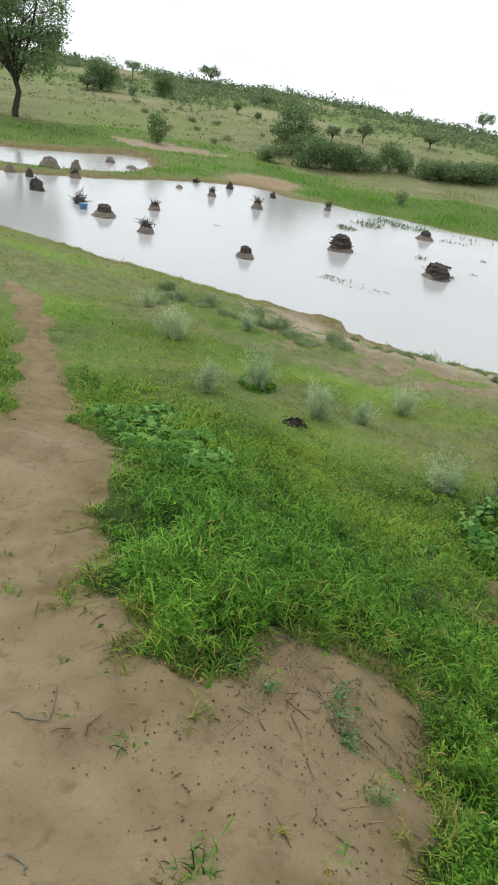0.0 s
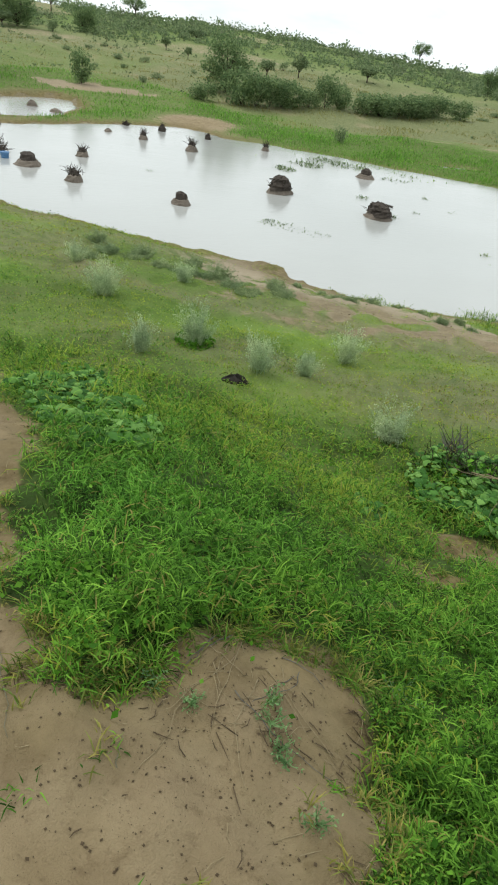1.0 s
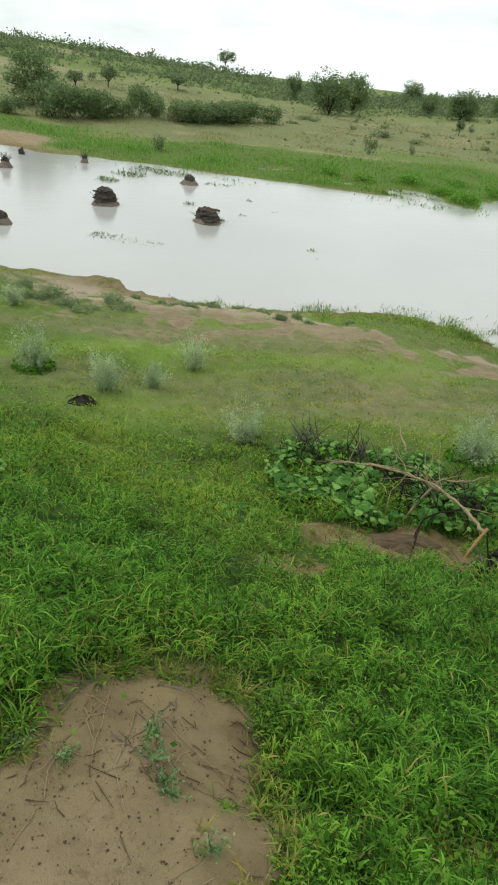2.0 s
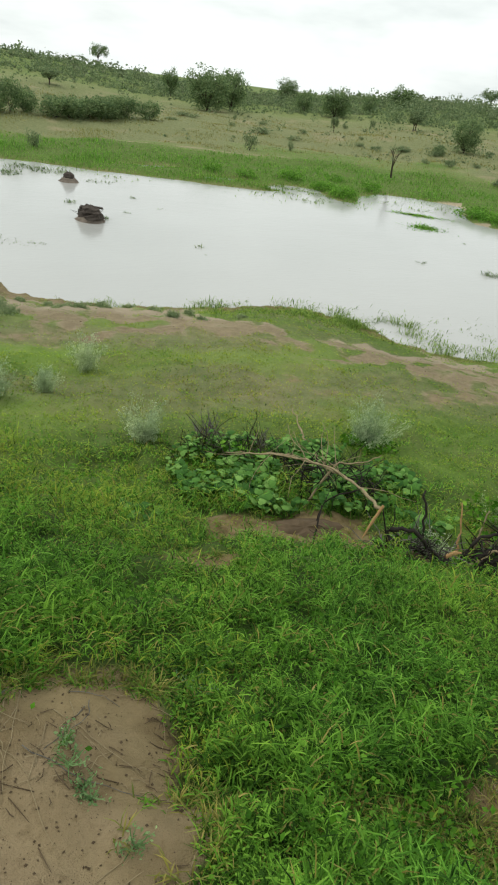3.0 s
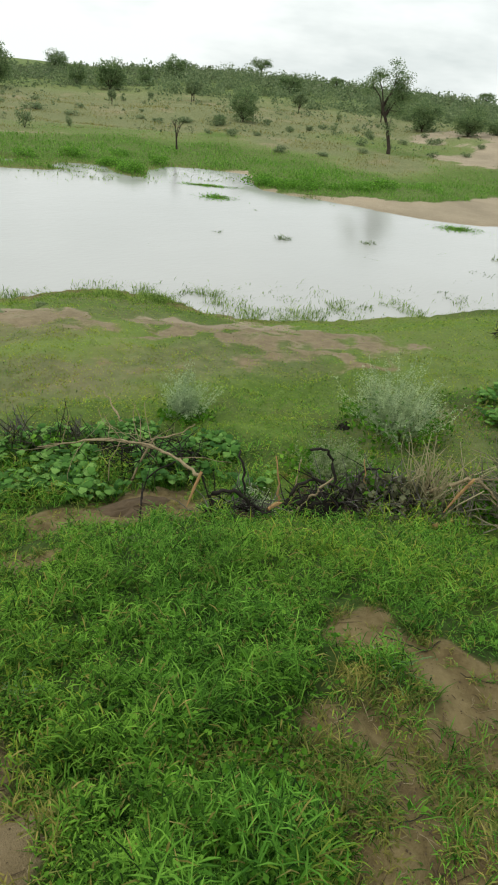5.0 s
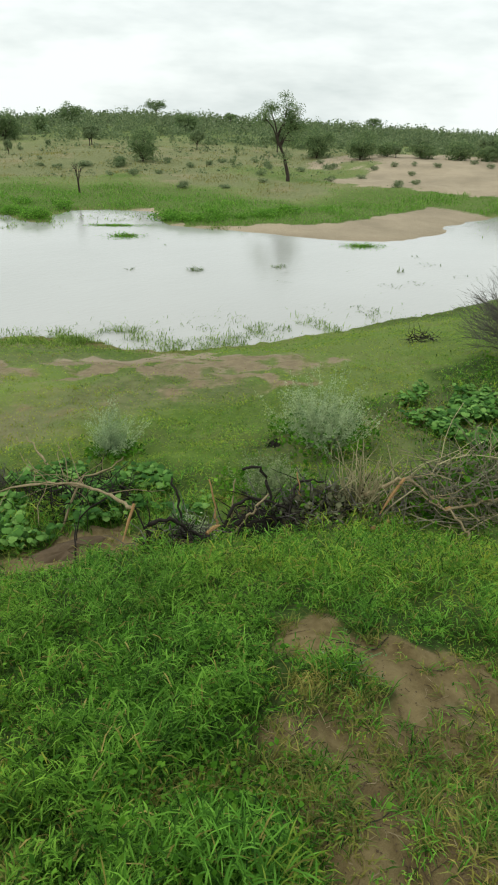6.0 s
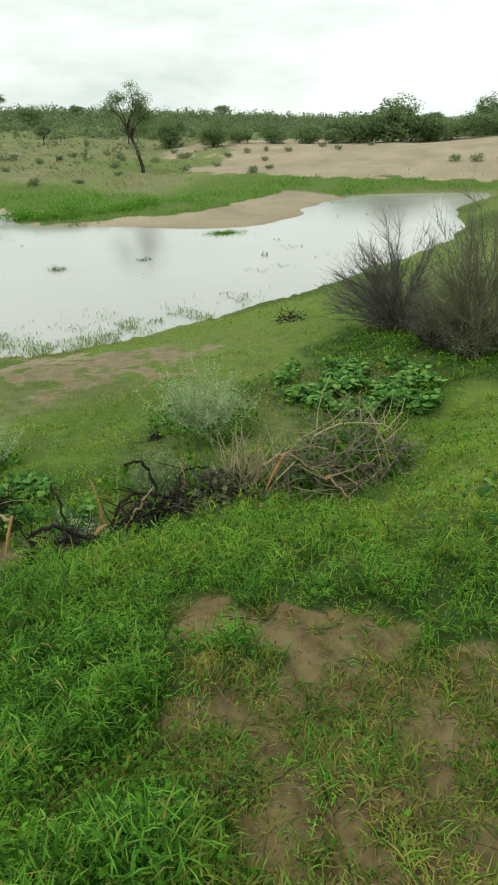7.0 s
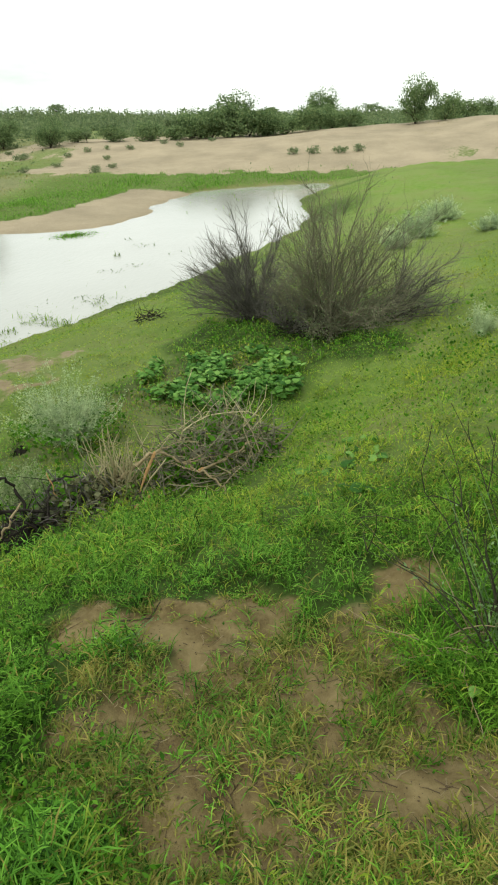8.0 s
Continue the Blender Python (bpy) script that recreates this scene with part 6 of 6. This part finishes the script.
heap("dark_clod", 4.14, 2.86, 0.20, 0.16, 0.13, 10, 10, 0.08, 0.003, M_CHARRED, "dark clod beside a silvery shrub", 40, M_CHARRED)
heap("brush_heap", 9.3, 3.72, 0.62, 0.25, 0.14, -30, 46, 0.3, 0.007, M_CHARRED, "dark dead branch lying on the bank", 41)


def upright_brush(x, y, n, h, seed, mat, label, spread=0.35, name="dry_brush", sticks=0, stick_r=0.010, thick=0.0045):
    rng = np.random.RandomState(seed)
    ob = thing(name, x, y, label, "dead plant", "dead brush", sink=0.02)
    s = Soup()
    for _ in range(n):
        p = wander(rng, (rng.normal() * 0.03, rng.normal() * 0.03, 0), (rng.normal() * spread, rng.normal() * spread, 1), h * rng.uniform(0.5, 1.1), 6, 0.13)
        tube(s, p, np.linspace(thick, thick * 0.33, len(p)), 4, False)
        for _ in range(3):
            j = rng.randint(2, len(p))
            t = wander(rng, p[j], rng.normal(size=3) * 0.6 + [0, 0, 0.6], h * rng.uniform(0.1, 0.3), 3, 0.2)
            tube(s, t, np.linspace(0.0022, 0.001, len(t)), 3, False)
    tagged(part("stalk_mass", s.mesh("stalk_mass", mat), ob), kind="stuff")
    for _ in range(sticks):
        t = Soup()
        p = wander(rng, (rng.normal() * 0.06, rng.normal() * 0.06, -0.02), (rng.normal() * spread * 0.9, rng.normal() * spread * 0.9, 1), h * rng.uniform(0.5, 0.85), 5, 0.12)
        tube(t, p, np.linspace(stick_r, stick_r * 0.4, len(p)), 6)
        part("stick", t.mesh("stick", mat, True), ob)
    return ob


upright_brush(3.40, 1.62, 46, 0.54, 51, M_STALK, "upright bundle of bleached dry stalks", 0.23, sticks=10, stick_r=0.009, thick=0.0065)
upright_brush(1.78, 4.2, 46, 0.22, 54, M_TWIG, "low dark leafless brush behind the creeper", 1.1)
upright_brush(2.15, 4.0, 30, 0.2, 55, M_TWIG, "low dark leafless brush behind the creeper", 0.75)
upright_brush(1.56, -0.56, 34, 0.82, 52, M_DARKSTEM, "tall thin dark-stemmed dry weed in green grass", 0.30, "tall_weed", 7, 0.004, 0.0040)


def tall_weed_green(x, y):
    rng = np.random.RandomState(53)
    n = 600
    q, a = np.sqrt(rng.rand(n)) * 0.26, rng.uniform(0, 6.283, n)
    s = Soup()
    px, py = q * np.cos(a), q * np.sin(a)
    blades(s, np.stack([px, py, height(x + px, y + py) - float(height(x, y))], 1), rng.uniform(0.10, 0.30, n), rng.uniform(0.003, 0.005, n), rng.uniform(0, 6.283, n), rng.uniform(0.3, 1.2, n), rng, 0.9)
    ob = thing("grass_clump", x, y, "tall dark green grass clump round a dry weed", "grass clump")
    part("blade_tuft", s.mesh("blade_tuft", M_HERB), ob)
    s, lf, cen = Soup(), Soup(), []
    for _ in range(16):
        p = wander(rng, (rng.normal() * 0.07, rng.normal() * 0.07, 0.0), (rng.normal() - 0.5, rng.normal() * 0.7, 1.1), rng.uniform(0.25, 0.5), 6, 0.12, -0.16)
        p[1:, 2] = np.maximum(p[1:, 2], 0.01)
        tube(s, p, np.linspace(0.0024, 0.001, len(p)), 4, False)
    part("dry_stalk_tuft", s.mesh("dry_stalk_tuft", M_BLEACHED), ob, "bleached dry grass stalks")
    st = Soup()
    for _ in range(16):
        p = wander(rng, (rng.normal() * 0.05, rng.normal() * 0.05, 0.0), (rng.normal() * 0.4, rng.normal() * 0.4, 1), rng.uniform(0.4, 0.75), 6, 0.12)
        tube(st, p, np.linspace(0.0022, 0.0009, len(p)), 4, False)
        for _ in range(22):
            j = rng.randint(2, len(p))
            cen.append(p[j - 1] + (p[j] - p[j - 1]) * rng.rand() + rng.normal(size=3) * 0.016)
    tagged(part("leafy_stalk_mass", st.mesh("leafy_stalk_mass", M_BLUEGREEN), ob), kind="stuff")
    leaf_cards(lf, np.array(cen), rng.uniform(0.004, 0.010, len(cen)), rng, 2.2)
    part("foliage", lf.mesh("foliage", M_BLUEGREEN), ob, "tiny dull green leaves on thin stalks")
    for i in range(3):
        part("leaf", LEAVES[i % 3], ob, "yellow-green lobed leaf", Matrix.LocRotScale((rng.normal() * 0.14 - 0.05, rng.normal() * 0.14, rng.uniform(0.03, 0.09)), Euler((rng.normal() * 0.5, rng.normal() * 0.5, rng.uniform(0, 6))), (0.036,) * 3))


tall_weed_green(1.62, -0.5)


# ---- twigs, seedlings and litter on the bare sand ----
def ground_twig(points, r, seed, mat=None, label="thin dark twig lying on bare sand"):
    rng = np.random.RandomState(seed)
    p = np.array(points, float)
    k = np.linspace(0, len(p) - 1, 9)
    x, y = np.interp(k, np.arange(len(p)), p[:, 0]), np.interp(k, np.arange(len(p)), p[:, 1])
    x, y = x + rng.normal(size=9) * 0.0025, y + rng.normal(size=9) * 0.0025
    q = on_ground(x, y)
    q[:, 2] += r * 0.6 + np.abs(rng.normal(size=9)) * 0.004
    s = Soup()
    tube(s, q - q[0], np.linspace(r, r * 0.5, 9), 5)
    ob = new("twig", s.mesh("twig", mat or M_TWIG, True))
    ob.matrix_basis = pose(*q[0])
    return tagged(ob, label, "twig", "twigs on the ground")


for i, (pts, r) in enumerate([([(1.0, 0.74), (0.95, 0.61), (0.95, 0.52), (0.9, 0.42), (0.88, 0.39), (0.79, 0.35)], 0.0046), ([(0.96, 0.5), (1.09, 0.62), (1.2, 0.62)], 0.004), ([(0.85, 0.34), (1.02, 0.3)], 0.0045), ([(0.97, 0.52), (1.09, 0.48)], 0.003), ([(1.55, 0.76), (1.61, 0.64), (1.7, 0.63)], 0.0045), ([(-0.74, 0.79), (-0.68, 0.76), (-0.64, 0.76), (-0.67, 0.88)], 0.004),
                              ([(-0.63, 0.51), (-0.59, 0.48), (-0.58, 0.45)], 0.0045), ([(-0.65, 1.19), (-0.55, 0.97), (-0.52, 0.86)], 0.003), ([(-0.3, 0.83), (-0.3, 0.9)], 0.003), ([(1.15, 0.66), (1.04, 0.57)], 0.003), ([(1.47, 0.7), (1.54, 0.65), (1.71, 0.63)], 0.003),
                              ([(1.6, 0.5), (1.68, 0.42), (1.82, 0.38)], 0.003), ([(1.35, 0.2), (1.42, 0.1), (1.45, -0.05)], 0.003), ([(0.95, 0.05), (1.05, -0.05), (1.06, -0.2)], 0.0035), ([(-0.9, 1.9), (-1.0, 1.8)], 0.004), ([(-1.2, 2.6), (-1.05, 2.55)], 0.005)]):
    ground_twig(pts, r * (0.6 if r > 0.0039 else 0.45), 500 + i, M_DARKSTEM if min(p[0] for p in pts) > 0.5 else M_TWIG_OLIVE)
_rng = np.random.RandomState(77)
for i in range(16):
    a = _rng.uniform(-2.4, -0.4)
    sx, sy = -0.02 + _rng.normal() * 0.08, 1.20 + _rng.normal() * 0.06
    L = _rng.uniform(0.10, 0.32)
    ground_twig([(sx, sy), (sx + 0.5 * L * math.cos(a) + _rng.normal() * 0.02, sy + 0.5 * L * math.sin(a)), (sx + L * math.cos(a), sy + L * math.sin(a))], 0.0014, 520 + i, M_BLEACHED if i % 3 else M_TWIG, "thin dry root on the sand edge")


def seedling(x, y, w, h, seed, mat, label):
    rng = np.random.RandomState(seed)
    ob = thing("seedling", x, y, label, "plant", "small plants on sand")
    st, lf, cen = Soup(), Soup(), []
    for _ in range(9):
        a, o = rng.uniform(0, 6.283), rng.uniform(0.2, 1)
        p = wander(rng, (0, 0, -0.005), (math.cos(a) * o * w / h, math.sin(a) * o * w / h, 0.8), h * rng.uniform(0.7, 1.2), 4, 0.12)
        p[:, 2] = np.maximum(p[:, 2], 0.004)
        tube(st, p, np.linspace(0.002, 0.0009, len(p)), 3, False)
        for k in range(11):
            j = rng.randint(1, len(p))
            cen.append(p[j] + rng.normal(size=3) * 0.007)
    leaf_cards(lf, np.array(cen), rng.uniform(0.003, 0.007, len(cen)), rng, 1.9, 1.0)
    tagged(part("stalk_mass", st.mesh("stalk_mass", mat), ob), kind="stuff")
    part("foliage", lf.mesh("foliage", mat), ob)


for i, (x, y, w, h) in enumerate([(0.03, 1.07, 0.05, 0.04), (0.03, 1.01, 0.07, 0.05), (0.05, 0.95, 0.06, 0.04), (0.06, 0.92, 0.05, 0.04), (0.11, 0.78, 0.08, 0.05), (1.41, 0.65, 0.20, 0.14), (0.57, 1.36, 0.14, 0.10), (-0.16, 1.03, 0.06, 0.04), (-0.25, 1.07, 0.06, 0.04), (1.18, -0.31, 0.10, 0.06), (1.27, -0.09, 0.10, 0.06), (0.8, 0.37, 0.09, 0.06), (0.42, 1.2, 0.12, 0.09), (-0.02, 1.3, 0.10, 0.07)]):
    seedling(x, y, w, h, 600 + i, M_BLUEGREEN if i < 9 or i == 12 else M_HERB, "feathery blue-green seedling on damp sand" if i < 9 or i == 12 else "small leafy green seedling on bare sand")


def sand_tuft(x, y, n, h, seed):
    rng = np.random.RandomState(seed)
    ob = thing("grass_tuft", x, y, "small green grass tuft on bare sand", "grass tuft", "small plants on sand")
    s = Soup()
    blades(s, np.stack([rng.normal(size=n) * 0.02, rng.normal(size=n) * 0.02, np.full(n, -0.004)], 1), rng.uniform(0.4, 1.0, n) * h, rng.uniform(0.002, 0.0042, n), rng.uniform(0, 6.283, n), rng.uniform(0.3, 1.3, n), rng, 0.6)
    tagged(part("blade_tuft", s.mesh("blade_tuft", M_GRASS), ob), kind="stuff")


for i, (x, y, n, h) in enumerate([(-0.47, 0.77, 26, 0.05), (-0.28, 0.53, 40, 0.06), (-0.45, 1.06, 60, 0.12), (-0.25, 1.12, 60, 0.12), (-0.36, 1.1, 40, 0.10), (0.0, 0.6, 18, 0.04), (-0.95, 1.3, 18, 0.05), (1.3, 0.33, 40, 0.08), (1.42, 0.1, 34, 0.07), (1.0, 0.2, 26, 0.06), (1.66, 0.3, 30, 0.07), (0.75, -0.1, 40, 0.09)]):
    sand_tuft(x, y, n, h, 700 + i)


def litter():
    """Crumbs of dung, bark and leaf on the bare sand."""
    rng = np.random.RandomState(8)
    x, y, r = fan_points(rng, 26000, -40, 110, 0.5, 11)
    sand = zones(x, y)[0]
    d = shore_distance(x, y)
    rim = ease(-0.30, -0.08, outline_distance(x, y, PATH_LOOP)) * (r < 3)
    ok = (sand > 0.45) & (rng.rand(len(x)) < np.clip(0.25 + 0.5 * ripple(x, y, 0.6) + 0.6 * rim, 0.03, 1))
    x, y, r = x[ok], y[ok], r[ok]
    p = on_ground(x, y)
    p[:, 2] += 0.002
    s = Soup()
    n = len(p)
    a = rng.uniform(0, 6.283, n)
    L = (0.0010 + 0.0040 * rng.rand(n) ** 3.5) * np.maximum(1, r / 2.5)
    u = np.stack([np.cos(a), np.sin(a), np.zeros(n)], 1) * L[:, None]
    w = np.stack([-np.sin(a), np.cos(a), np.zeros(n)], 1) * (L * rng.uniform(0.5, 0.95, n))[:, None]
    up = np.zeros((n, 3))
    up[:, 2] = L * 0.8
    v = np.stack([p - u, p + w, p + u, p - w, p + up], 1).reshape(-1, 3)
    k = np.arange(n)[:, None, None] * 5
    s.put(v, (np.array([[0, 1, 4], [1, 2, 4], [2, 3, 4], [3, 0, 4]])[None] + k).reshape(-1, 3))
    stuff("sand_litter", s, M_SOIL, "dark crumbs of dung and bark on sand", "litter")


litter()
